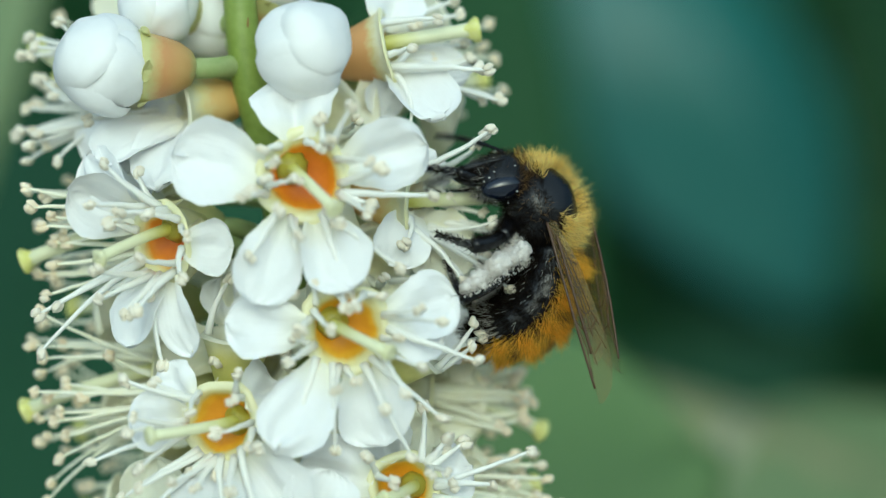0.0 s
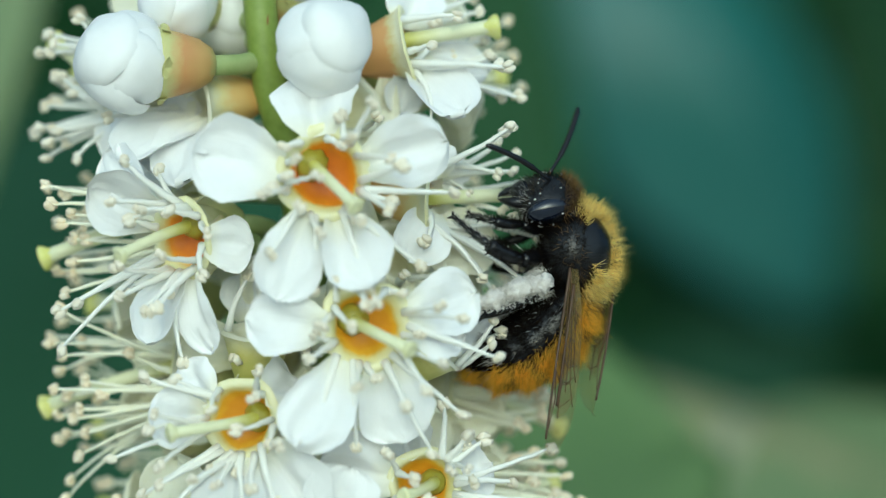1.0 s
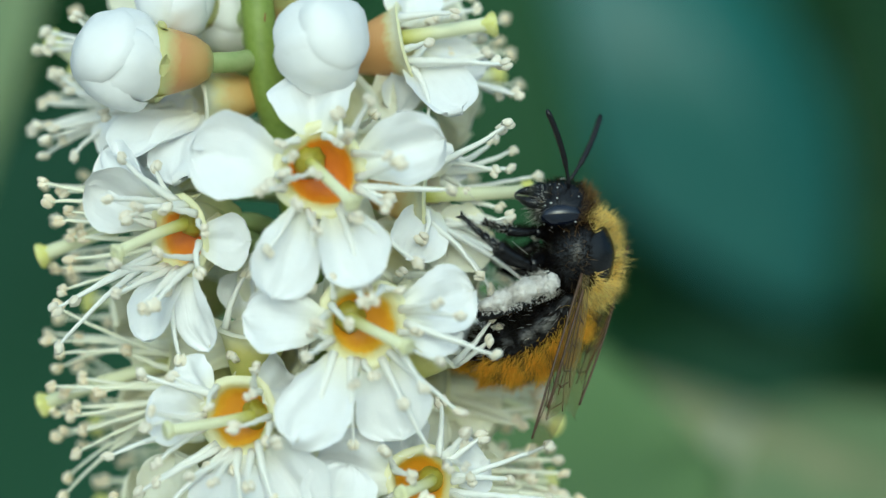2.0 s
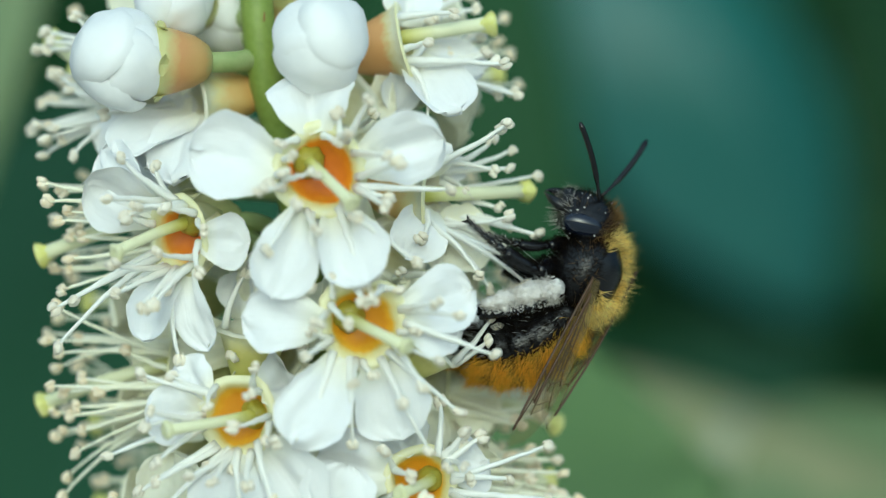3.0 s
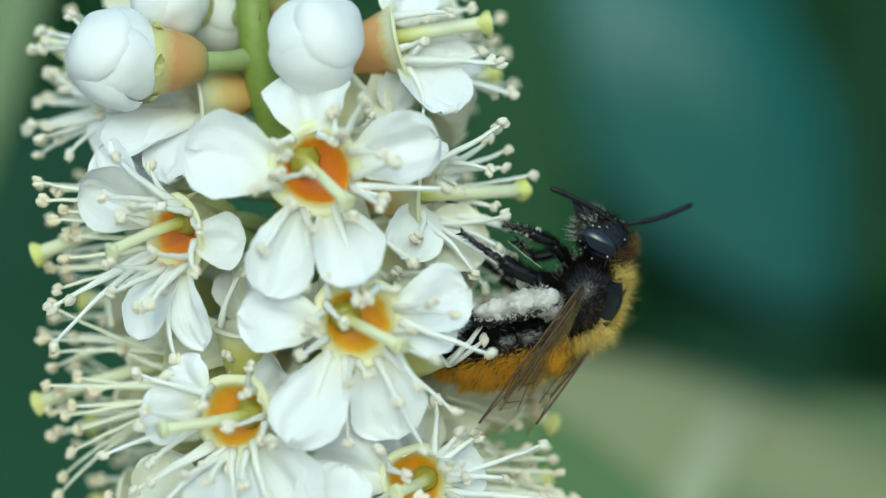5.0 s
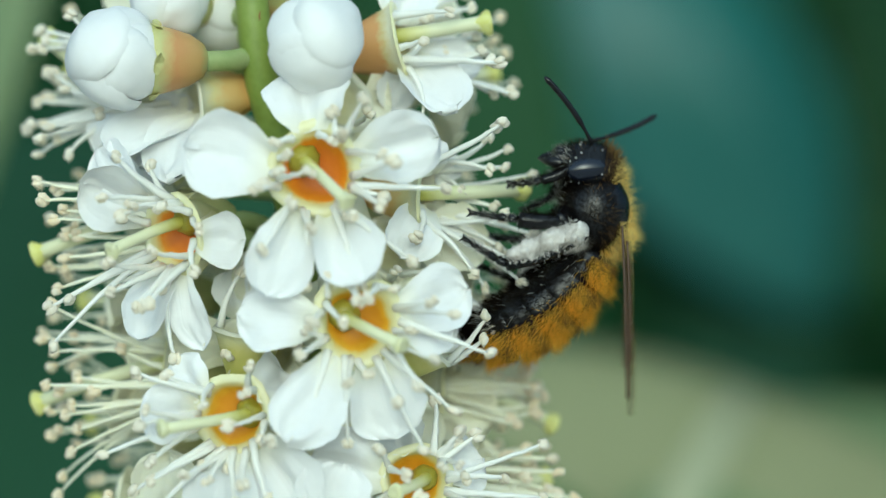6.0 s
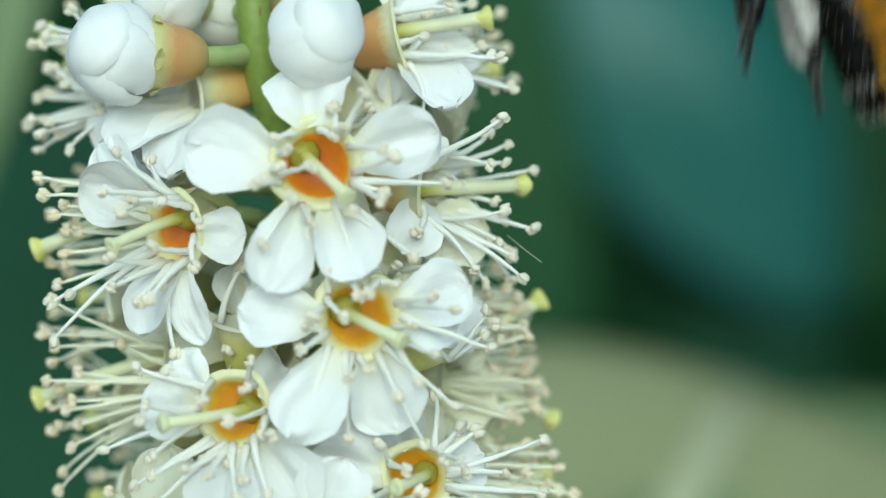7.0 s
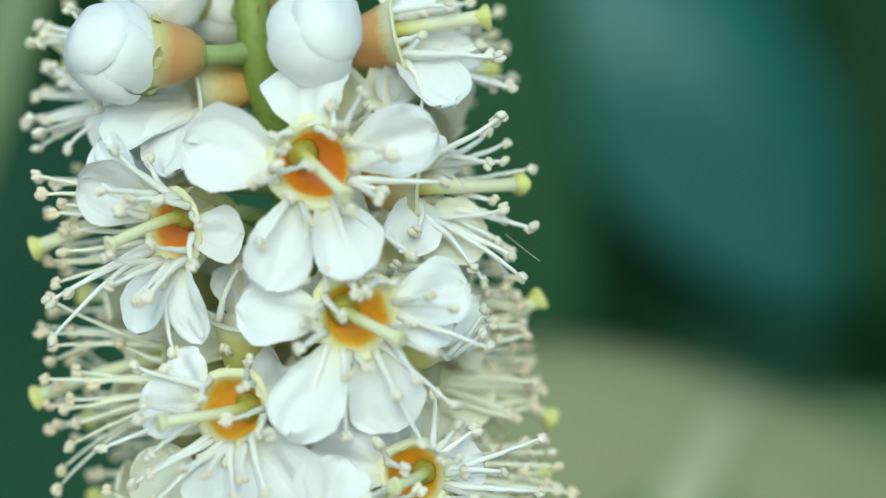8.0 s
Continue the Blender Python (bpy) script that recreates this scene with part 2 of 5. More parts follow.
def ball(radii, sub=3, rough=0.0, seed=0.0, at=(0, 0, 0)):
    bm = bmesh.new()
    bmesh.ops.create_icosphere(bm, subdivisions=sub, radius=1)
    vs = []
    for v in bm.verts:
        k = 1 + rough * noise.noise(v.co * 2.2 + Vector((seed, 0, 0)))
        vs.append((v.co.x * radii[0] * k + at[0], v.co.y * radii[1] * k + at[1], v.co.z * radii[2] * k + at[2]))
    bm.verts.index_update()
    fs = [tuple(v.index for v in f.verts) for f in bm.faces]
    bm.free()
    return vs, fs


def joined(*pieces):
    vs, fs, mi = [], [], []
    for i, (v, f) in enumerate(pieces):
        o = len(vs)
        vs += list(v)
        fs += [tuple(a + o for a in q) for q in f]
        mi += [i] * len(f)
    return vs, fs, mi


def moved(piece, m):
    return [m @ Vector(v) for v in piece[0]], piece[1]


# ---- the blossom ----
raceme = new("laurel_raceme")
tagged(raceme, "upright spike of white laurel flowers with round buds above", "flower spike")
raceme.location = (0, 0, H)
rng = random.Random(7)


def petal_mesh(base, tip, up, width, seed):
    """A round, cupped petal with a narrow claw from base to tip; up is the side it shows."""
    base, tip, up = Vector(base), Vector(tip), Vector(up).normalized()
    axis = tip - base
    L = axis.length
    side = axis.cross(up).normalized()
    out = side.cross(axis).normalized()
    r = random.Random(seed)
    lift, cup, twist = r.uniform(0.06, 0.24) * L, r.uniform(0.05, 0.38), r.uniform(-0.35, 0.35)
    notch, fold = r.uniform(0.0, 0.16), r.uniform(0.05, 0.42)
    nu, nv = 21, 17
    vs, fs = [], []
    for i in range(nu):
        u = i / (nu - 1)
        w = width * 0.5 * (0.42 + 0.58 * math.sin(math.pi / 2 * min(1.0, u / 0.6)) ** 1.15) * max(0.0, 1 - (max(0.0, u - 0.58) / 0.42) ** 2.5) ** 0.5 + 0.02
        for j in range(nv):
            v = j / (nv - 1) * 2 - 1
            edge = 1 + 0.14 * noise.noise((seed * 3.1, u * 3.5, v * 1.5)) + 0.06 * noise.noise((seed * 1.7, u * 9, v))
            along = u * L * (1 + 0.05 * noise.noise((seed, v * 2.2, 4.0)) * u) - notch * L * u ** 4 * math.exp(-(v * 3.5) ** 2)
            h = lift * math.sin(math.pi * u * 0.9) - cup * w * (1 - v * v) * 0.9 + twist * v * w * u
            h += 0.10 * L * noise.noise((u * 2.2 + seed, v * 1.6, 0.3)) + 0.05 * L * u * noise.noise((u * 3 + seed, v * 4, 1.3)) + 0.03 * L * u * noise.noise((u * 7 + seed, v * 9, 2.3))
            h += 0.09 * L * u ** 3 * noise.noise((seed * 2, v * 5, u * 2)) * abs(v)
            h -= fold * w * math.exp(-(v * 4) ** 2) * math.sin(math.pi * u)
            vs.append(base + axis.normalized() * along + side * (v * w * edge) + out * h)
    for i in range(nu - 1):
        for j in range(nv - 1):
            a = i * nv + j
            fs.append((a, a + 1, a + nv + 1, a + nv))
    # the under side and the rim, with edges of their own
    n = nu * nv
    vs += [p - out * 0.03 for p in vs]
    fs += [tuple(q + n for q in f[::-1]) for f in fs]
    ring = [j for j in range(nv)] + [i * nv + nv - 1 for i in range(1, nu)] + [(nu - 1) * nv + j for j in range(nv - 2, -1, -1)] + [i * nv for i in range(nu - 2, 0, -1)]
    o = len(vs)
    vs += [vs[q] for q in ring] + [vs[q + n] for q in ring]
    lines = [(i / (nu - 1), j / (nv - 1) * 2 - 1, seed) for i in range(nu) for j in range(nv)]
    lines = lines + lines + [lines[q] for q in ring] * 2
    m = len(ring)
    fs += [(o + k, o + m + k, o + m + (k + 1) % m, o + (k + 1) % m) for k in range(m)]
    return vs, fs, lines


def stamen_mesh(base, ctrl, tip, seed, size=1.0):
    r = random.Random(seed)
    path = bezier(base, ctrl, tip, 9)
    for i in range(2, 9):
        path[i] = path[i] + Vector((r.uniform(-1, 1), r.uniform(-1, 1), r.uniform(-1, 1))) * 0.025
    k = size * r.uniform(0.72, 0.95)
    stalk = tube(path, [0.21 * k, 0.185 * k, 0.165 * k, 0.15 * k, 0.138 * k, 0.126 * k, 0.115 * k, 0.103 * k, 0.09 * k, 0.07 * k], 7)
    d = (path[-1] - path[-3]).normalized()
    m = facing(path[-1], d, (r.uniform(-1, 1), r.uniform(-1, 1), r.uniform(-1, 1))) @ pose(0, 0, 0, r.uniform(-50, 50), r.uniform(-30, 30), 0)
    s = r.uniform(1.0, 1.32)
    one = ball((0.13 * s, 0.15 * s, 0.23 * s), 2, 0.5, seed * 3, (0.10 * s, 0, 0.02))
    two = ball((0.13 * s, 0.15 * s, 0.20 * s), 2, 0.5, seed * 3 + 5, (-0.10 * s, 0.03, 0.07))
    lobes = joined(one, two)
    return joined(stalk, moved(lobes[:2], m))


def flower(centre, d, r, petals, stamens, stigma=None, foot=None, calyx=None, nectar=None, warm=False):
    c, d = Vector(centre), Vector(d).normalized()
    m = facing(c, d)
    inv = m.inverted()
    seed = rng.random() * 50
    # cup: outer wall, lobed rim and inner bowl in one body
    wall = [(0.24, -2.75), (0.5, -2.6), (r * 0.72, -2.1), (r * 0.92, -1.4), (r * 1.0, -0.7), (r * 1.10, -0.3), (r * 1.22, -0.10), (r * 1.31, -0.03)]
    bowl = [(r * 1.31, -0.03), (r * 1.28, 0.03), (r * 1.20, 0.07), (r * 1.10, 0.07), (r * 1.0, -0.05), (r * 0.91, -0.22), (r * 0.82, -0.45), (r * 0.64, -0.68), (r * 0.36, -0.84), (0.03, -0.9)]
    v, f, mi = joined(lathe(wall, 24, 0.18, seed), lathe(bowl, 24, 0.18, seed))
    cup = link("flower", v, f, [calyx or GREEN_CALYX, nectar or NECTARY if r > 1.1 else GREEN_CALYX], raceme, metres(m), "open white flower with an orange nectar cup", mi)
    for k in range(5 if r > 1.1 and not calyx else 0):
        a = 2 * math.pi * (k + 0.5) / 5 + seed
        sx, sy = math.cos(a), math.sin(a)
        v, f, g = petal_mesh((sx * r * 1.04, sy * r * 1.04, -0.3), (sx * r * 1.22, sy * r * 1.22, -1.05), (0, 0, 1), r * 0.75, seed + k)
        link("sepal", v, f, GREEN_CALYX, cup, label="small cream green sepal")
    # flowers that look sideways hold their petals half closed, flat side outwards
    shown = Vector((0, 0, 1)) if abs(d.x) < 0.75 or d.y > 0.3 else (inv.to_3x3() @ Vector((0, -1, 0))) + Vector((0, 0, 0.25))
    if r < 1.04 and c.z < 4:
        # an inner flower, crowded between its neighbours
        for k in range(5):
            a = 2 * math.pi * k / 5 + seed
            q = m @ Vector((math.cos(a) * 3.9, math.sin(a) * 3.9, 0.5))
            petals = petals + [(q.x, q.y, q.z, rng.uniform(2.3, 2.8))]
    for i, (x, y, z, w) in enumerate(petals):
        tip = inv @ Vector((x, y, z))
        flat = Vector((tip.x, tip.y, 0)).normalized()
        v, f, g = petal_mesh(flat * r * (1.1 if shown.z > 0.9 else 0.55) + Vector((0, 0, 0.1)), tip, shown - flat * 0.2 * tip.z, w, seed + i * 1.7)
        # inner, rear and low flowers get the cream with bounced light painted in
        neutral = d.y < 0.05 and r > 1.04 and not warm
        link("petal", v, f, PETAL if neutral else CREAM_PETAL, cup, label="rounded white petal" if neutral else "rounded creamy white petal", grain=g)
    short = []
    if d.y < -0.7 and r > 1.1:
        # a ring of shorter stamens round the mouth
        for k in range(5):
            a, q = 2 * math.pi * (k + rng.uniform(-0.4, 0.4)) / 5, rng.uniform(1.3, 2.2) * r
            short.append(m @ Vector((math.cos(a) * q, math.sin(a) * q, rng.uniform(0.5, 1.3))))
    for i, tip in enumerate(list(stamens) + short):
        t = inv @ Vector(tip)
        flat = Vector((t.x, t.y, 0))
        if flat.length < 0.2 * r:
            a = rng.uniform(0, 6.28)
            flat = Vector((math.cos(a), math.sin(a), 0))
        flat.normalize()
        a = math.atan2(flat.y, flat.x) + rng.uniform(-0.35, 0.35)
        base = Vector((math.cos(a), math.sin(a), 0)) * r * rng.uniform(0.98, 1.14) + Vector((0, 0, 0.06))
        ln = (t - base).length
        ctrl = base.lerp(t, 0.45) + Vector((0, 0, 0.22 * ln)) + flat * 0.05 * ln
        v, f, mi = stamen_mesh(base, ctrl, t, seed + i, 0.8 if d.y > 0.05 else 1.0)
        link("stamen", v, f, [CREAM_FILAMENT if warm or d.y > 0.0 else FILAMENT, TAN_ANTHER if warm or d.y > 0.1 else ANTHER], cup, index=mi)
    if stigma:
        t = inv @ Vector(stigma)
        lean = Vector((t.x, t.y, 0)).normalized() * -0.42 * r
        if r > 1.1:
            v, f = ball((0.46 * r, 0.46 * r, 0.60), 3, 0.2, seed, (lean.x, lean.y, -0.70))
            link("ovary", v, f, OVARY, cup, label="small olive green ovary")
        path = bezier((lean.x, lean.y, -0.5), (lean.x * 0.6, lean.y * 0.6, t.z * 0.35), t, 9)
        front = d.y < -0.7
        thin = 0.78 if front else 1.0
        style = tube(path, [q * thin for q in (0.36, 0.33, 0.31, 0.295, 0.285, 0.28, 0.275, 0.275, 0.285, 0.31)], 10)
        dd = (path[-1] - path[-3]).normalized()
        knob = moved(lathe([(0.25, -0.4), (0.33, -0.17), (0.46, 0.0), (0.50, 0.14), (0.42, 0.26), (0.15, 0.23), (0.02, 0.16)], 14, 0.3, seed), facing(t, dd) @ Matrix.Scale(0.72 if front else 1.0, 4))
        v, f, mi = joined(style, knob)
        link("pistil", v, f, [STYLE, PALE_STIGMA if front else STIGMA], cup, label="pale green pistil with a soft stigma" if front else "green pistil with a broad yellow stigma", index=mi)
    if foot:
        a = inv @ Vector(foot)
        path = bezier((0, 0, -2.6), (0, 0, -2.9 - 0.3 * a.length * 0.3), a, 8)
        v, f = tube(path, [0.30, 0.34, 0.36, 0.37, 0.37, 0.38, 0.40, 0.42, 0.46], 10)
        link("pedicel", v, f, PEDICEL, cup)
    return cup


def bud(centre, d, r, foot, length=1.0):
    """A closed round bud: overlapping petals over a tan calyx, on its pedicel."""
    m = facing(Vector(centre), d)
    inv = m.inverted()
    seed = rng.random() * 30
    wall = [(0.30, -r * 1.72), (r * 0.36, -r * 1.62), (r * 0.53, -r * 1.35), (r * 0.63, -r * 1.0), (r * 0.70, -r * 0.72), (r * 0.72, -r * 0.58), (r * 0.66, -r * 0.5)]
    v, f = lathe([(a, z) for a, z in wall], 22, 0.08, seed)
    body = link("flower_bud", v, f, BUD_CALYX, raceme, metres(m), "round white unopened bud in a tan calyx")
    for k in range(5):
        a = 2 * math.pi * (k + 0.3) / 5 + seed
        sx, sy = math.cos(a), math.sin(a)
        v, f, g = petal_mesh((sx * r * 0.70, sy * r * 0.70, -r * 0.74), (sx * r * 0.78, sy * r * 0.78, -r * 0.54), (sx, sy, 0), r * 0.42, seed + k)
        link("sepal", v, f, BUD_CALYX, body, label="small yellowish green sepal")
    for k in range(5):
        # each petal is a wrapped cap, one lying over the next
        az, po = 2 * math.pi * (k * 2 % 5) / 5 + seed, (1.30, 1.15, 1.05, 0.85, 0.62)[k]
        pole = Vector((math.sin(po) * math.cos(az), math.sin(po) * math.sin(az), math.cos(po)))
        cap = facing((0, 0, 0), pole, (0.2, 0.3, 0.9))
        vs, fs = [], []
        nu, nv = 12, 26
        reach = (1.45, 1.40, 1.30, 1.15, 1.0)[k]
        for i in range(nu):
            e = i / (nu - 1)
            for j in range(nv):
                a = 2 * math.pi * j / nv
                th = reach * e * (1 + 0.13 * noise.noise((math.cos(a) * 1.4 + seed, math.sin(a) * 1.4, k * 3.0)))
                n = cap.to_3x3() @ Vector((math.sin(th) * math.cos(a), math.sin(th) * math.sin(a), math.cos(th)))
                q = r * (0.89 + 0.046 * k - 0.11 * e ** 10 + 0.11 * noise.noise(n * 1.3 + Vector((seed, k * 0.9, 0))) + 0.030 * noise.noise(n * 3.5 + Vector((0, k, seed))))
                n.z *= length
                vs.append(n * q)
        for i in range(nu - 1):
            for j in range(nv):
                m2 = (j + 1) % nv
                fs.append((i * nv + j, i * nv + m2, (i + 1) * nv + m2, (i + 1) * nv + j))
        link("petal", vs, fs, BUD, body)
    v, f = ball((r * 0.86, r * 0.86, r * 0.86 * length), 3)
    link("bud_core", v, f, BUD, body)
    a = inv @ Vector(foot)
    v, f = tube(bezier((0, 0, -r * 1.62), (0, 0, -r * 2.2), a, 8), [0.40, 0.42, 0.42, 0.42, 0.42, 0.43, 0.44, 0.46, 0.5], 12)
    link("pedicel", v, f, PEDICEL, body)
    return body


# main stalk, thicker towards the shoot that carries it
stalk_path = [Vector(p) for p in [(-7.79, -2.0, 11.95), (-7.57, -2.2, 9.01), (-7.25, -2.0, 6.78), (-6.67, -1.2, 4.79), (-5.81, -0.3, 0.48), (-5.42, 0, -4.57), (-5.33, 0, -8.24), (-5.37, 0, -11.92), (-5.14, 0, -19.72), (-4.68, 0, -38.09)]]
fine = []
for i in range(len(stalk_path) - 1):
    a, b = stalk_path[i], stalk_path[i + 1]
    fine += [a.lerp(b, k / 6) for k in range(6)]
fine.append(stalk_path[-1])
for _ in range(6):
    fine = [fine[0]] + [(fine[i - 1] + fine[i] * 2 + fine[i + 1]) / 4 for i in range(1, len(fine) - 1)] + [fine[-1]]
v, f = tube(fine, [0.64 + 0.25 * i / len(fine) + 0.03 * noise.noise((i * 0.7, 0, 0)) for i in range(len(fine))], 14)
link("stalk", v, f, STEM, raceme, label="smooth green flower stalk")

for z, a in [(9.25, -1.2), (7.74, -2.2), (6.33, -2.0), (5.15, -0.6)]:
    k = min(range(len(fine)), key=lambda i: abs(fine[i].z - z))
    p = fine[k] + Vector((math.cos(a), math.sin(a), 0)) * 0.52
    v, f = tube(bezier(p, p + Vector((0.2 * math.cos(a), -0.1, 0.25)), p + Vector((0.25 * math.cos(a), -0.12, 0.55)), 5), [0.09, 0.08, 0.06, 0.05, 0.03, 0.015], 6)
    link("bract_scar", v, f, SCAR, raceme, label="withered brown bract scar")
for a, b in [((2.47, -3.0, 0.58), (3.79, -3.6, -0.47)), ((0.8, -3.0, 2.47), (1.47, -3.2, 1.53)), ((2.15, -2.5, -1.55), (3.37, -2.8, -3.22))]:
    a, b = Vector(a), Vector(b)
    v, f = tube(bezier(a, (a + b) / 2 + Vector((0.1, 0, -0.12)), b, 8), [0.012] * 9, 5)
    link("silk_thread", v, f, PALE_FUR, raceme, label="fine loose thread of silk")
flower((-4.9, -6.5, 3.16), (0.12, -0.99, -0.05), 1.42,
       petals=[(-9.86, -7.1, 4.08, 3.2), (-0.19, -6.3, 4.5, 2.8), (-5.5, -5.7, 7.06, 3.2), (-6.75, -7.6, -1.57, 2.5), (-3.05, -7.9, -1.04, 2.7)],
       stamens=[(-6.17, -8.7, 3.13), (-6.97, -8.7, 2.42), (-5.04, -8.3, 3.12), (-2.35, -8.7, 3.76), (-1.89, -8.62, 3.45), (-3.04, -8.35, 5.8), (0.04, -7.0, 2.54), (-2.37, -8.7, 1.87), (-3.44, -8.7, 1.45), (-1.22, -7.0, -0.19), (-3.23, -7.0, -1.13), (-5.2, -7.0, -1.2), (-6.79, -8.07, 0.23), (-5.71, -8.7, 1.91), (-4.96, -8.7, 0.97), (-3.78, -8.7, 4.52), (-5.86, -8.7, 3.76), (-4.22, -7.7, 4.27)],
       stigma=(-3.65, -8.7, 2.02), foot=(-6.31, -1.5, 4.32))
flower((-10.55, -4.6, 0.83), (-0.62, -0.78, -0.08), 1.24,
       petals=[(-14.15, -4.3, 2.88, 2.9), (-7.65, -5.4, 0.57, 2.2), (-11.66, -5.0, -3.34, 2.5), (-9.17, -5.4, -3.63, 1.8), (-13.46, -3.0, 4.26, 2.3)],
       stamens=[(-12.26, -6.8, 1.5), (-11.83, -6.8, 1.86), (-10.82, -6.2, 1.83), (-11.06, -6.8, 0.13), (-12.73, -6.8, -0.32), (-11.41, -6.76, -1.91), (-11.72, -6.62, -1.95), (-11.16, -6.8, -1.8), (-10.38, -5.1, -3.95), (-12.63, -6.55, -1.4), (-9.49, -6.8, -0.62), (-15.09, -5.1, -3.49), (-14.44, -5.1, -1.68), (-15.18, -5.1, -2.01), (-12.5, -6.12, 3.73), (-12.95, -6.73, 2.17)],
       stigma=(-12.56, -6.8, 0.19), foot=(-7.78, -1.5, 0.48))
flower((-3.26, -6.6, -2.56), (0.08, -0.99, -0.08), 1.38,
       petals=[(-7.87, -6.4, -2.24, 2.5), (0.88, -6.1, -1.27, 2.5), (-1.8, -6.4, -6.97, 2.9), (-5.92, -7.6, -7.15, 2.7), (0.45, -5.8, -2.8, 1.9)],
       stamens=[(-3.23, -8.3, -1.69), (-3.78, -8.6, -2.46), (-0.38, -8.53, -3.89), (1.71, -7.1, -3.7), (-0.77, -7.1, -7.35), (-3.65, -7.1, -7.09), (0.38, -7.1, -5.87), (-0.97, -8.44, -4.84), (-5.11, -7.1, -6.15), (-3.52, -8.8, -4.72), (-5.31, -8.8, -3.67), (-0.46, -8.79, -1.74), (0.34, -8.06, -2.22), (-4.87, -8.8, -2.5), (-2.81, -8.8, -1.55), (-1.77, -8.4, -5.46)],
       stigma=(-1.64, -8.6, -3.34), foot=(-5.29, -1.5, -1.79), nectar=OCHRE_NECTARY)
flower((-8.12, -5.8, -6.17), (-0.3, -0.95, -0.06), 1.26,
       petals=[(-11.64, -6.0, -5.92, 2.3), (-10.57, -5.0, -4.2, 2.1), (-8.5, -6.1, -10.2, 3.2), (-5.08, -6.3, -10.0, 3.4), (-6.14, -4.3, -4.82, 2.2)],
       stamens=[(-9.07, -7.6, -5.65), (-8.08, -7.8, -6.4), (-7.47, -8.0, -5.16), (-11.05, -7.37, -7.77), (-11.11, -6.75, -8.53), (-11.8, -6.3, -8.98), (-12.99, -6.3, -7.63), (-8.84, -8.0, -8.44), (-9.69, -8.0, -8.23), (-7.55, -8.0, -8.55), (-6.65, -7.55, -9.14), (-7.81, -7.71, -9.23), (-10.96, -6.3, -9.67), (-6.52, -8.0, -6.96), (-11.21, -7.64, -5.8), (-11.46, -7.4, -6.39), (-11.66, -6.64, -4.49)],
       stigma=(-10.52, -7.8, -6.51), foot=(-5.41, -1.5, -6.76), nectar=OCHRE_NECTARY)
flower((-1.07, -5.2, -8.74), (0.21, -0.98, 0.05), 1.15,
       petals=[(-5.13, -5.5, -7.8, 3.09), (1.45, -4.2, -7.9, 2.31), (-3.14, -5.2, -11.31, 3.09), (0.35, -5.2, -11.09, 3.09), (-2.08, -3.9, -6.71, 2.31)],
       stamens=[(-1.45, -7.0, -8.32), (-0.92, -7.0, -9.17), (-0.06, -7.4, -7.96), (0.57, -7.4, -7.9), (3.83, -4.2, -7.35), (1.22, -5.0, -6.96), (-0.31, -4.7, -5.67), (3.73, -5.2, -9.35), (2.32, -4.7, -8.63), (1.19, -7.4, -9.35), (-1.79, -7.4, -9.77), (-2.85, -7.4, -9.35), (0.46, -5.2, -7.17)],
       stigma=(-1.79, -7.2, -8.94), foot=(-5.09, -1.0, -9.3), nectar=OCHRE_NECTARY)
flower((-7.04, -2.4, -3.79), (-0.16, -0.98, 0.1), 1.03,
       petals=[(-8.63, -2.1, -2.68, 1.8)],
       stamens=[(-7.54, -4.6, -4.36), (-5.79, -4.6, -3.49), (-6.66, -4.6, -2.61), (-8.42, -4.6, -3.92)],
       stigma=None, foot=(-5.49, 0, -4.11), calyx=CALYX)
flower((-2.1, -2.6, 0.25), (0.31, -0.95, 0.1), 1.03,
       petals=[(-0.09, -2.3, 0.47, 2.31)],
       stamens=[(-1.84, -4.8, -0.63), (-0.53, -4.8, -0.63), (-3.15, -4.8, 0.02), (-1.05, -4.8, 0.68)],
       stigma=None, foot=(-5.83, 0, 0.25), calyx=CALYX)
flower((-10.0, -1.9, 6.2), (-0.93, -0.32, -0.12), 1.06,
       petals=[(-10.7, -4.4, 2.75, 2.7), (-13.1, -4.0, 3.9, 2.7), (-12.0, -3.0, 3.5, 2.5), (-13.0, -1.2, 6.2, 2.4), (-11.6, -1.6, 8.6, 2.4)],
       stamens=[(-13.6, -2.6, 5.6), (-13.9, -3.2, 6.6)],
       stigma=None, foot=(-7.4, -1.7, 6.9), calyx=CALYX)
flower((-4.13, -2.2, 6.09), (0.26, -0.94, 0.21), 1.03,
       petals=[(-2.12, -1.9, 6.33, 2.57), (-3.24, -1.9, 4.3, 2.57)],
       stamens=[(-2.94, -4.4, 5.51), (-4.92, -4.4, 5.29)],
       stigma=None, foot=(-6.98, 0, 5.99), calyx=CALYX)
flower((-3.68, -2.4, -8.05), (0.1, -0.99, 0.1), 1.03,
       petals=[(-3.24, -2.1, -9.87, 2.06)],
       stamens=[(-4.25, -4.6, -7.87), (-2.72, -4.6, -7.87)],
       stigma=None, foot=(-5.37, 0, -8.24), calyx=CALYX)
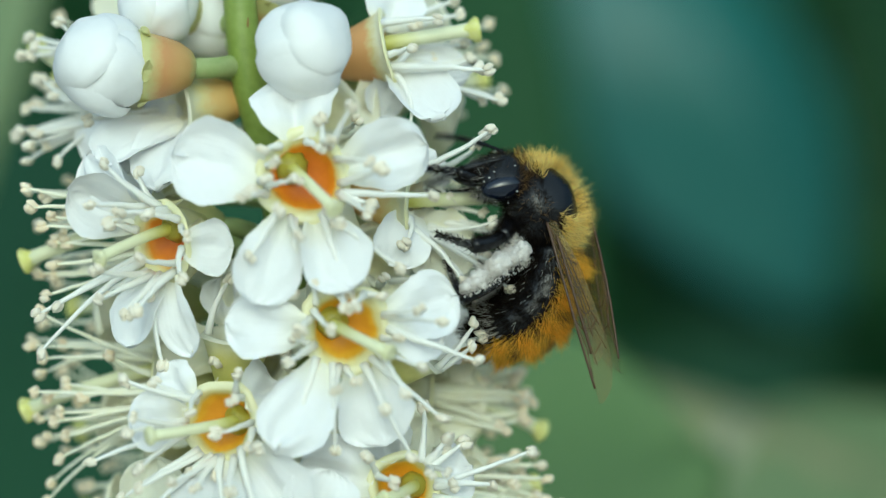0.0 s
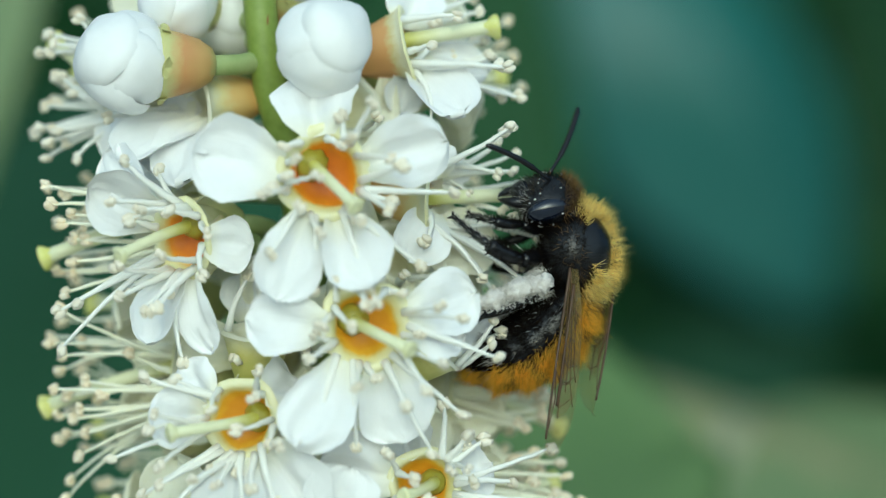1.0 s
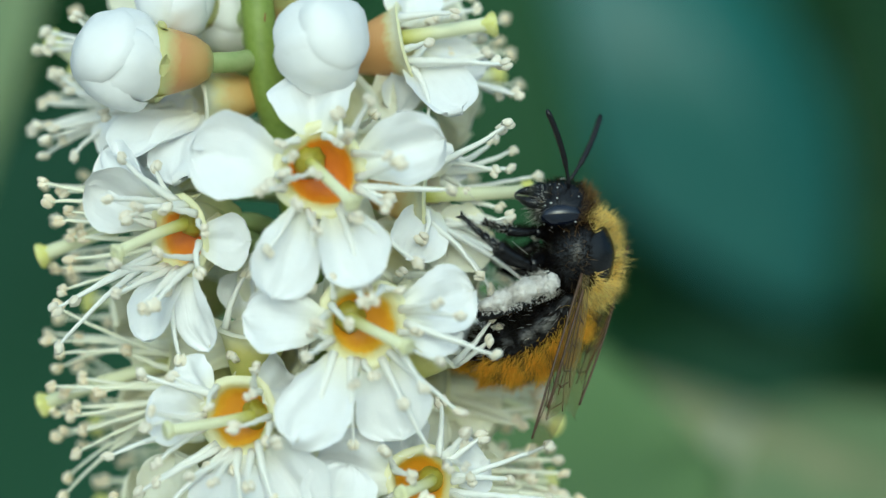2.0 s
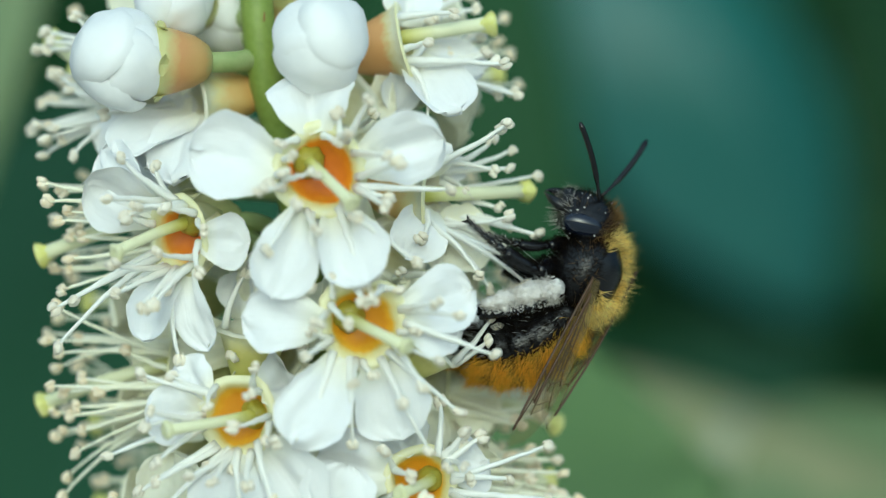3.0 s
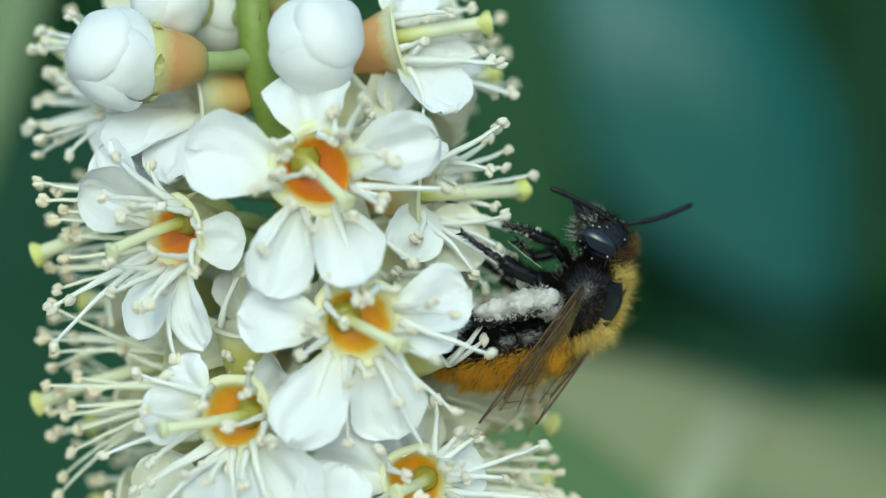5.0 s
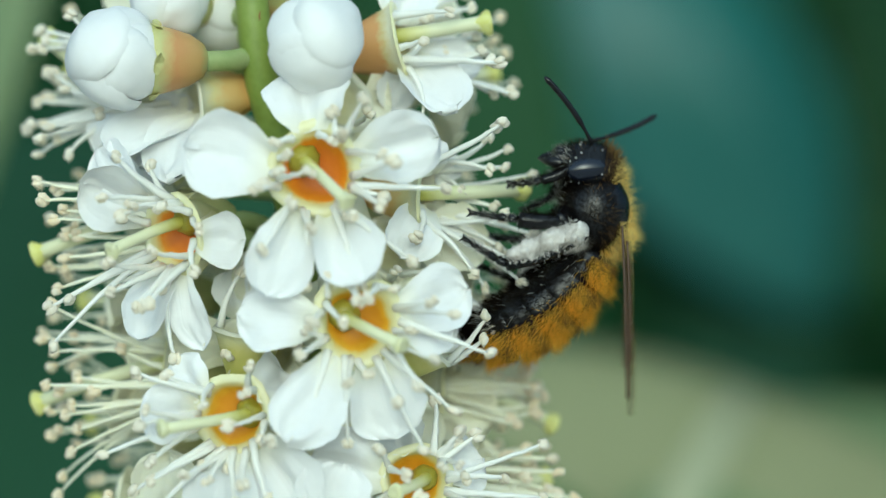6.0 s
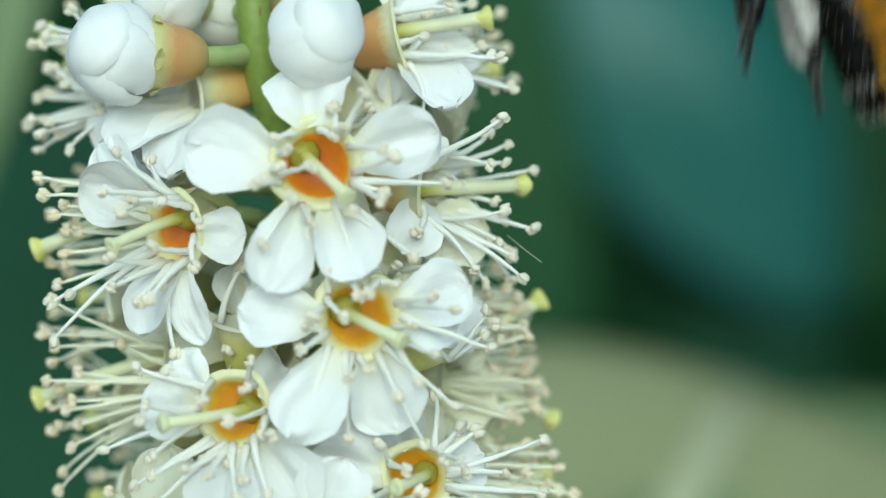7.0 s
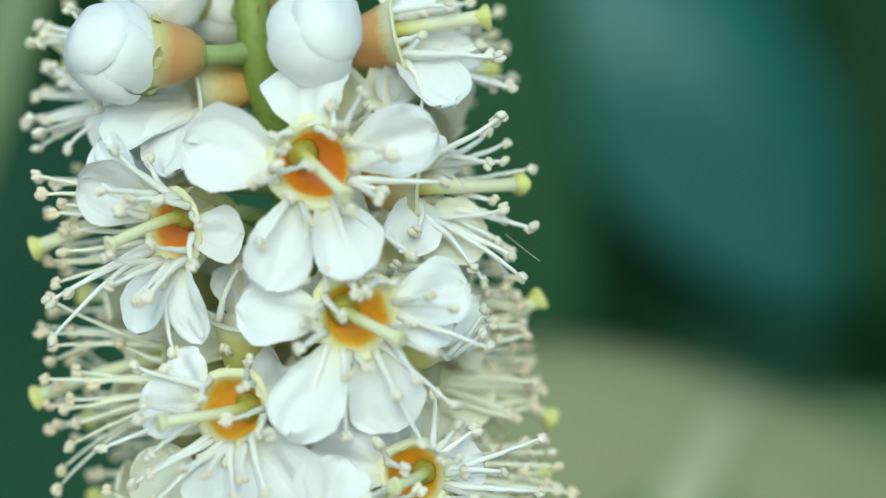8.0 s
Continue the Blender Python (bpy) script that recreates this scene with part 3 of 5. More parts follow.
flower((-10.94, -1.6, 1.27), (-0.99, 0.1, -0.06), 1.26,
       petals=[(-12.48, -0.1, 3.23, 2.83), (-12.02, -0.1, -1.35, 2.83), (-12.83, 0.9, 0.49, 2.31)],
       stamens=[(-16.04, -2.75, 2.9), (-15.74, -3.23, 2.13), (-15.35, -2.17, 2.58), (-14.97, -3.04, 1.78), (-15.3, -3.36, 1.38), (-14.52, -2.15, 0.76), (-14.74, -0.3, 1.92), (-15.87, -0.72, -0.48), (-15.21, -0.85, -0.57), (-14.94, -2.8, -0.11), (-13.41, -1.67, -0.25), (-15.3, -2.6, -1.36), (-16.34, -0.36, 2.83), (-15.39, -0.04, -0.64), (-14.68, -1.73, 1.29), (-16.24, 0.7, 0.05), (-15.99, 0.37, 1.44), (-15.05, -2.04, 0.81), (-15.08, -0.41, 1.0), (-15.55, 0.89, 0.63)],
       stigma=(-16.27, -1.3, 0.07), foot=(-6.98, 0, 0.94))
flower((-10.93, -0.6, -4.77), (-0.99, 0.15, -0.03), 1.26,
       petals=[(-12.13, -0.1, -2.73, 3.09), (-11.16, 0.4, -7.35, 3.09), (-12.72, 1.9, -5.82, 2.31), (-9.58, -1.6, -3.59, 3.09)],
       stamens=[(-15.84, -1.9, -5.18), (-15.4, -1.11, -5.47), (-13.93, -1.87, -5.41), (-15.56, -0.32, -7.07), (-14.64, -1.61, -7.01), (-15.14, -1.32, -6.41), (-15.9, 0.09, -4.57), (-15.57, -1.45, -3.87), (-16.18, -0.59, -3.4), (-15.11, 0.66, -3.4), (-12.8, -2.24, -3.75), (-15.56, -2.38, -2.0), (-14.87, -1.78, -7.87), (-15.5, 0.15, -8.99), (-15.58, -0.38, -9.72), (-14.88, -1.45, -6.03), (-16.48, 1.76, -3.25), (-15.99, -0.16, -6.31), (-14.91, 1.53, -7.0), (-14.46, 0.41, -5.75), (-15.76, 1.89, -6.28), (-14.68, -1.2, -4.9), (-16.01, 0.52, -7.4)],
       stigma=(-16.42, -0.1, -5.99), foot=(-6.06, 0, -4.8), warm=True)
flower((-12.79, 0.2, 7.04), (-0.99, -0.1, 0.05), 1.19,
       petals=[(-13.16, -1.0, 3.77, 2.57), (-11.01, -1.4, 2.63, 2.88), (-10.02, -0.6, 5.16, 2.44), (-14.1, 1.7, 8.89, 2.57)],
       stamens=[(-16.7, 0.17, 8.39), (-16.39, 0.3, 9.14), (-16.06, -0.64, 8.69), (-14.88, -1.67, 9.55), (-16.01, 1.21, 7.29), (-15.25, -0.75, 6.63), (-16.21, 1.79, 6.42), (-16.8, 0.55, 5.33), (-15.83, -1.08, 5.11), (-16.2, -1.07, 4.66), (-15.65, -0.22, 4.7), (-16.43, -0.03, 4.09), (-15.09, -1.01, 4.05), (-15.82, -0.14, 7.39), (-16.11, 0.66, 7.39), (-16.26, -0.39, 8.3), (-16.58, 1.71, 4.77), (-16.67, 1.2, 6.27), (-15.54, 0.3, 7.08), (-16.24, 0.38, 5.26), (-17.16, 1.54, 5.16)],
       stigma=(-16.15, 0.8, 8.77), foot=(-7.9, 0, 6.68))
flower((-1.71, -1.8, 8.55), (0.96, -0.15, 0.22), 1.19,
       petals=[(0.5, -3.8, 5.6, 2.4), (-2.13, -1.3, 5.8, 1.8), (1.5, -0.9, 7.49, 1.54), (-1.45, -1.3, 11.13, 2.57)],
       stamens=[(-0.84, -3.64, 8.39), (0.89, -0.56, 8.77), (0.18, -3.34, 9.53), (1.1, -0.31, 10.0), (-0.72, -1.4, 9.49), (2.17, -3.58, 7.51), (1.87, -3.2, 7.58), (2.56, -1.51, 6.54), (2.73, -1.75, 6.39), (-0.09, -1.11, 8.2), (-0.86, -3.8, 5.22), (0.82, -0.46, 10.54), (-0.73, -1.9, 8.86), (1.51, -2.09, 8.03), (-0.12, -1.15, 6.79), (1.96, -1.09, 6.44), (-1.17, 0.28, 9.62), (-0.6, -0.9, 9.31), (1.3, -1.1, 8.73), (1.45, -1.52, 8.15)],
       stigma=(1.62, -2.1, 9.24), foot=(-7.06, -0.5, 8.7), calyx=TAN_CALYX)
flower((-0.71, -2.8, 2.48), (0.97, -0.22, -0.05), 1.15,
       petals=[(-1.74, -4.0, -0.09, 2.31), (-0.32, -1.2, 4.11, 2.31), (-0.55, -0.6, 0.48, 2.31), (-0.98, -3.3, 4.47, 2.06)],
       stamens=[(3.56, -1.2, 3.24), (1.78, -3.3, 3.35), (1.98, -2.24, 1.93), (2.34, -3.2, 1.56), (3.51, -2.54, 0.83), (1.52, -1.41, 0.82), (2.17, -2.51, 0.31), (2.67, -1.45, 0.0), (2.69, -3.08, -0.24), (1.12, -4.37, -0.75), (1.61, -2.79, -1.32), (3.04, -3.46, -1.09), (2.25, -4.21, 5.17), (1.73, -2.26, 4.6), (2.02, -3.62, 4.96), (2.51, -1.7, 4.22), (-1.07, -4.6, 0.64), (2.36, -1.89, 1.24), (0.64, -2.77, 2.56), (2.43, -1.67, -0.01), (1.7, -2.03, 0.34), (-0.14, -0.35, 2.51), (2.64, -1.62, -0.34), (2.68, -0.71, -1.18), (2.4, -2.5, 3.47)],
       stigma=(3.04, -1.0, 2.61), foot=(-6.03, -0.5, 3.22), calyx=CALYX)
flower((0.37, 0.6, -3.33), (0.99, 0.01, 0.1), 1.06,
       petals=[(1.9, -0.2, -3.9, 2.6), (2.0, 1.2, -2.6, 2.4), (1.1, 1.1, -1.4, 2.3)],
       stamens=[(2.46, -0.77, -1.53), (2.67, 1.78, -1.89), (3.19, 0.77, -2.29), (2.81, 0.49, -2.47), (2.0, 1.32, -2.77), (1.73, -1.08, -1.79), (3.39, -0.11, -3.46), (2.38, 1.53, -3.29), (2.18, -1.05, -3.62), (3.33, 2.84, -2.3), (2.95, 1.76, -2.32), (1.94, 0.37, -2.94), (2.04, 1.18, -2.09), (2.84, 1.66, -3.5), (2.15, 2.49, -2.74), (2.44, 3.01, -3.2), (1.98, 1.84, -2.07), (2.17, 2.92, -2.11), (3.4, 2.96, -2.79), (1.7, -0.29, -1.74), (1.77, 0.61, -2.36), (3.2, 2.12, -3.28), (2.16, 1.36, -3.04), (2.92, 0.19, -1.9), (2.31, 0.2, -2.99), (2.31, 0.66, -2.14), (3.04, 0.41, -2.32), (2.51, 2.49, -2.31), (3.14, -0.02, -3.07), (2.07, 2.18, -1.99), (2.69, 2.35, -2.74)],
       stigma=(3.85, 1.2, -2.11), foot=(-5.5, 0.3, -2.74), warm=True)
flower((-0.09, 1.7, -5.58), (1.0, 0.01, -0.08), 1.15,
       petals=[(1.9, 0.5, -4.4, 2.8), (2.2, 1.0, -6.0, 3.0), (1.6, 0.8, -7.6, 2.8), (0.4, 1.0, -6.9, 2.8)],
       stamens=[(2.84, 1.42, -4.03), (3.56, 2.7, -4.69), (3.32, 2.61, -5.06), (3.66, 0.0, -5.4), (3.42, 0.55, -5.56), (3.73, 0.84, -6.5), (2.69, 0.07, -6.64), (2.28, 3.21, -6.65), (2.93, -0.16, -6.9), (1.99, 0.86, -4.83), (4.1, 1.41, -5.8), (3.0, 3.6, -5.35), (2.55, 3.88, -4.89), (3.86, 3.64, -5.57), (3.65, 3.27, -4.57), (3.02, 3.82, -4.9), (3.66, 1.31, -6.17), (2.99, 3.12, -5.76), (2.67, 2.23, -6.26), (3.38, 3.65, -6.2), (2.2, 2.11, -5.02), (2.6, 1.79, -5.3), (1.89, 3.04, -5.43), (3.53, 2.7, -5.62), (3.34, 3.49, -4.8), (3.68, 3.31, -6.03), (4.11, 3.5, -5.97), (3.88, 3.28, -5.82), (1.84, 0.87, -5.45), (3.49, 3.86, -4.04), (2.27, 2.38, -6.03), (2.38, 3.63, -7.19), (2.73, 2.71, -4.51)],
       stigma=(4.42, 2.5, -6.98), foot=(-5.51, 0.5, -5.74), warm=True)
flower((0.37, 0.6, -9.45), (0.99, 0.01, -0.1), 1.15,
       petals=[(2.3, 0.0, -8.6, 2.8), (2.6, 0.5, -10.0, 2.8), (1.8, 1.0, -7.6, 2.6)],
       stamens=[(4.59, -0.7, -8.78), (3.62, 0.85, -8.59), (4.17, -0.16, -9.51), (5.23, -0.09, -9.89), (2.28, 1.15, -9.07), (1.36, 2.0, -8.68), (2.46, -0.71, -8.09), (4.04, -0.15, -7.73), (4.83, 2.13, -10.76), (3.33, -0.63, -10.24), (4.24, 2.88, -9.1), (4.37, 0.17, -8.31), (2.75, 1.17, -8.2), (4.24, 2.73, -9.74), (4.03, 1.75, -7.94), (2.6, 1.13, -9.14), (3.17, 0.42, -10.13), (2.3, 1.97, -9.39), (2.26, 1.5, -9.41), (3.58, 1.8, -8.94), (4.56, -0.22, -9.71), (1.54, 0.12, -8.87), (3.01, 0.58, -9.73), (3.32, 0.09, -7.9), (4.18, 2.56, -9.29), (3.98, 2.79, -9.44), (3.5, 0.31, -9.59), (2.75, 1.41, -9.87), (3.38, 1.81, -8.74), (3.15, 2.97, -10.29), (4.03, 1.66, -9.67), (2.81, 0.55, -8.89)],
       stigma=(4.1, 1.4, -9.17), foot=(-5.51, 0.5, -8.74), warm=True)
flower((-5.95, 5.91, 9.25), (0.17, 0.98, 0.01), 1.19,
       petals=[(-10.31, 6.92, 10.08, 2.95)],
       stamens=[(-6.54, 9.2, 9.29), (-2.43, 8.69, 10.36), (-8.71, 9.9, 9.19), (-7.48, 10.33, 9.98), (-5.32, 9.35, 11.74), (-3.38, 9.63, 8.14), (-5.95, 10.07, 10.53), (-6.95, 9.54, 7.53), (-4.41, 9.66, 8.66)],
       stigma=(-5.44, 9.65, 9.58), foot=(-6.69, 0.3, 8.77))
flower((-12.13, 3.0, 7.59), (-0.86, 0.5, -0.11), 1.19,
       petals=[(-14.03, -0.38, 6.34, 2.72), (-12.54, 2.87, 11.88, 2.98), (-11.18, 5.65, 10.99, 2.86), (-11.32, 5.37, 4.26, 2.77), (-12.96, 1.98, 3.46, 2.6)],
       stamens=[(-16.67, 2.66, 6.58), (-15.68, 3.54, 10.24), (-15.23, 5.62, 6.51), (-16.02, 3.36, 7.07), (-14.75, 4.79, 8.33), (-14.36, 5.54, 8.67), (-14.86, 4.73, 7.04), (-15.49, 6.11, 9.19), (-15.16, 3.54, 8.72)],
       stigma=(-15.8, 4.9, 7.72), foot=(-6.59, 0.15, 7.38))
flower((-1.43, 3.0, 7.59), (0.86, 0.5, -0.06), 1.19,
       petals=[(-3.41, 6.73, 7.09, 2.8), (-1.76, 4.12, 11.88, 2.93), (0.22, 0.81, 10.67, 2.67), (0.61, 0.14, 5.01, 2.91), (-2.17, 4.78, 3.79, 2.63)],
       stamens=[(1.16, 5.28, 8.31), (2.3, 3.23, 9.92), (2.59, 3.98, 8.47), (1.1, 6.56, 6.33), (2.05, 4.01, 8.97), (1.54, 6.45, 8.71), (2.54, 4.31, 8.56), (0.64, 5.13, 9.2), (2.94, 3.36, 7.2)],
       stigma=(1.99, 4.9, 7.72), foot=(-6.59, 0.15, 7.38))
flower((-8.91, 5.64, 4.39), (-0.34, 0.94, 0.05), 1.19,
       petals=[(-13.02, 4.49, 4.82, 2.97)],
       stamens=[(-10.63, 8.8, 3.27), (-11.91, 8.38, 3.67), (-9.87, 9.81, 2.86), (-11.19, 8.32, 3.0), (-11.95, 7.77, 2.73), (-9.99, 9.06, 5.44), (-13.4, 8.64, 3.53), (-8.16, 8.98, 4.74), (-8.91, 9.32, 4.64)],
       stigma=(-10.62, 9.21, 4.53), foot=(-6.41, 0.28, 4.17))
flower((-2.99, 4.91, 2.67), (0.57, 0.82, 0.01), 1.19,
       petals=[(-6.51, 7.53, 3.6, 3.18)],
       stamens=[(-1.28, 8.47, 2.64), (0.85, 6.89, 3.58), (-1.88, 8.95, 1.39), (1.0, 6.55, 3.32), (-1.59, 7.58, 3.22), (-0.5, 7.06, 3.95), (0.28, 7.46, 3.12), (-1.05, 7.0, 2.09), (-0.91, 7.61, 1.47)],
       stigma=(-0.73, 8.03, 2.75), foot=(-6.31, 0.25, 2.55))
flower((-11.3, 3.86, 2.64), (-0.77, 0.64, -0.02), 1.19,
       petals=[(-13.93, 0.83, 2.68, 2.68), (-12.71, 2.52, 6.4, 3.12), (-9.51, 6.67, 5.32, 2.69), (-10.01, 6.05, -0.79, 2.89), (-12.07, 3.38, -1.61, 2.74)],
       stamens=[(-14.22, 6.89, 3.27), (-15.66, 4.8, 1.52), (-13.13, 6.29, 1.83), (-15.21, 3.49, 2.24), (-14.68, 6.15, 1.9), (-15.38, 4.19, 3.42), (-15.89, 4.54, 1.75), (-15.35, 5.83, 3.21), (-13.0, 7.76, 3.59)],
       stigma=(-14.66, 6.3, 2.71), foot=(-6.31, 0.19, 2.55))
flower((-5.91, 5.98, -0.7), (0.09, 0.99, -0.06), 1.19,
       petals=[(-10.34, 6.64, -0.18, 2.68)],
       stamens=[(-8.02, 9.6, -0.23), (-7.46, 9.41, -1.59), (-7.44, 10.07, -1.33), (-5.79, 8.99, 1.42), (-5.18, 9.64, -2.15), (-6.34, 8.8, -3.15), (-4.59, 9.96, -0.83), (-7.17, 9.73, 1.56), (-6.53, 9.92, 0.1)],
       stigma=(-5.75, 9.76, -0.73), foot=(-6.12, 0.3, -0.67))
flower((-11.56, 3.0, -1.87), (-0.87, 0.5, -0.01), 1.19,
       petals=[(-13.47, -0.37, -2.87, 3.05), (-12.07, 2.69, 2.41, 2.59), (-10.37, 6.1, 0.68, 3.0), (-10.48, 5.89, -4.84, 2.58), (-12.14, 2.52, -6.1, 2.7)],
       stamens=[(-14.47, 4.46, -2.81), (-13.86, 5.82, -0.74), (-15.78, 3.93, -0.97), (-15.1, 5.04, -4.04), (-16.26, 3.0, -2.62), (-15.05, 6.08, -1.85), (-15.96, 4.04, 0.25), (-15.8, 4.44, -0.06), (-14.95, 5.74, 0.04)],
       stigma=(-15.22, 4.9, -1.9), foot=(-6.04, 0.15, -1.82))
flower((-0.86, 3.0, -1.87), (0.87, 0.5, -0.01), 1.19,
       petals=[(-2.85, 6.78, -2.12, 3.05), (-1.45, 4.55, 2.15, 3.21), (1.4, -0.28, -0.43, 3.06), (1.37, -0.23, -3.35, 2.87), (-0.98, 3.79, -6.17, 2.67)],
       stamens=[(2.27, 4.39, -3.12), (1.41, 6.54, -2.36), (2.15, 4.03, -3.55), (1.92, 4.53, -2.77), (2.0, 6.32, -1.83), (1.92, 3.64, -3.5), (2.14, 4.92, -0.69), (1.72, 5.39, 0.36), (2.31, 3.54, -0.93)],
       stigma=(2.57, 4.9, -1.9), foot=(-6.04, 0.15, -1.82))
flower((-7.84, 5.8, -4.83), (-0.26, 0.97, 0.01), 1.19,
       petals=[(-12.08, 5.01, -4.17, 2.94)],
       stamens=[(-9.53, 9.37, -7.06), (-9.94, 8.57, -6.69), (-8.97, 8.35, -8.15), (-7.32, 9.35, -3.21), (-9.39, 8.89, -6.2), (-8.63, 9.59, -4.56), (-9.94, 8.43, -3.64), (-10.49, 9.47, -2.74), (-7.57, 9.56, -5.29)],
       stigma=(-9.18, 9.47, -4.99), foot=(-5.89, 0.29, -4.58))
flower((-2.93, 5.2, -6.25), (0.5, 0.86, 0.05), 1.19,
       petals=[(-6.66, 7.52, -7.24, 2.77)],
       stamens=[(-3.25, 8.6, -7.65), (1.02, 7.08, -6.25), (-2.87, 9.26, -7.91), (-1.93, 8.42, -3.92), (-0.77, 8.54, -5.37), (-1.58, 9.13, -6.81), (-3.78, 9.1, -7.03), (1.62, 7.15, -5.44), (-2.31, 8.82, -5.8)],
       stigma=(-0.96, 8.49, -6.44), foot=(-5.8, 0.26, -5.96))
flower((-11.25, 3.0, -7.07), (-0.86, 0.5, 0.07), 1.19,
       petals=[(-13.18, -0.38, -5.83, 2.85), (-11.68, 2.85, -2.75, 3.13), (-10.23, 5.74, -4.14, 2.74), (-9.96, 6.28, -9.56, 2.94), (-11.74, 2.71, -11.33, 3.12)],
       stamens=[(-13.45, 5.32, -7.7), (-13.52, 6.4, -7.23), (-14.25, 4.99, -10.25), (-13.77, 6.55, -6.85), (-15.29, 2.9, -7.9), (-15.58, 3.95, -4.71), (-14.66, 5.14, -7.94), (-13.76, 6.38, -8.74), (-15.26, 3.93, -4.23)],
       stigma=(-14.9, 4.9, -7.19), foot=(-5.74, 0.15, -6.87))
flower((-5.92, 6.0, -9.7), (0.0, 1.0, -0.02), 1.19,
       petals=[(-10.33, 6.3, -8.95, 2.74)],
       stamens=[(-4.09, 8.7, -9.54), (-6.5, 9.48, -11.84), (-6.66, 8.97, -10.81), (-5.51, 9.01, -9.34), (-8.41, 9.06, -11.67), (-5.17, 9.74, -9.48), (-6.38, 9.05, -8.33), (-5.74, 9.94, -9.11), (-4.98, 9.37, -9.55)],
       stigma=(-6.13, 9.8, -10.04), foot=(-5.61, 0.3, -9.19))
flower((-11.05, 3.0, -10.38), (-0.87, 0.5, 0.01), 1.19,
       petals=[(-13.03, -0.48, -9.8, 2.61), (-11.4, 3.02, -6.06, 2.58), (-9.98, 5.84, -7.67, 2.78), (-10.03, 5.74, -13.76, 2.66), (-11.97, 1.83, -14.24, 2.61)],
       stamens=[(-14.04, 6.28, -8.9), (-14.33, 3.04, -9.41), (-15.08, 3.02, -11.47), (-14.55, 5.21, -11.63), (-14.3, 5.91, -8.09), (-14.85, 3.38, -12.99), (-15.09, 4.39, -12.81), (-14.86, 4.43, -9.6), (-14.54, 3.83, -10.99)],
       stigma=(-14.7, 4.9, -10.56), foot=(-5.55, 0.15, -10.09))
flower((-0.32, 3.0, -10.85), (0.87, 0.5, -0.01), 1.19,
       petals=[(-2.28, 6.76, -11.75, 3.17), (-0.35, 3.64, -6.61, 2.96), (1.52, 0.43, -7.78, 2.9), (1.82, -0.1, -12.41, 2.77), (-0.64, 4.12, -15.17, 3.05)],
       stamens=[(2.31, 4.94, -11.81), (1.65, 5.25, -11.1), (3.24, 4.27, -8.39), (3.74, 3.59, -12.14), (3.53, 4.82, -10.39), (3.26, 2.73, -12.64), (2.21, 4.14, -8.14), (1.94, 5.33, -12.12), (3.34, 2.36, -10.37)],
       stigma=(3.12, 4.9, -11.04), foot=(-5.52, 0.15, -10.55))
flower((-10.84, -2.05, -11.68), (-0.94, -0.34, -0.07), 1.19,
       petals=[(-9.33, -6.07, -11.7, 2.73), (-10.71, -3.01, -7.59, 2.77), (-12.65, 1.07, -9.59, 2.91), (-12.67, 1.11, -14.43, 2.74), (-11.08, -2.21, -15.77, 2.91)],
       stamens=[(-13.43, -4.32, -10.94), (-14.35, -3.15, -13.92), (-14.75, -1.27, -10.99), (-15.11, -1.81, -11.35), (-13.18, -2.96, -12.9), (-13.12, -3.51, -9.46), (-15.2, -0.79, -13.22), (-13.64, -2.39, -11.59), (-15.08, -1.86, -10.79), (-14.55, -0.45, -13.03), (-13.89, -0.74, -13.72), (-14.38, 0.31, -13.33), (-14.33, -2.61, -10.33), (-14.84, -0.22, -12.25), (-14.91, -0.02, -13.56), (-15.13, -0.3, -12.08), (-13.11, -2.39, -12.15)],
       stigma=(-14.16, -3.35, -11.52), foot=(-5.42, -0.1, -11.9), warm=True)
flower((-5.08, -6.0, -11.65), (-0.0, -1.0, -0.03), 1.19,
       petals=[(-1.16, -6.3, -11.07, 2.7), (-3.82, -6.3, -7.87, 2.85), (-8.78, -6.3, -10.3, 2.89), (-7.77, -6.3, -14.47, 2.72), (-3.0, -6.3, -14.97, 2.59)],
       stamens=[(-3.78, -9.45, -9.66), (-6.79, -9.16, -11.58), (-5.64, -9.54, -12.41), (-5.15, -9.82, -12.37), (-3.71, -8.7, -13.75), (-5.74, -8.87, -10.89), (-7.15, -8.8, -10.92), (-4.21, -10.15, -13.42), (-4.84, -9.75, -12.19)],
       stigma=(-4.88, -9.8, -11.19), foot=(-5.38, -0.3, -12.34))
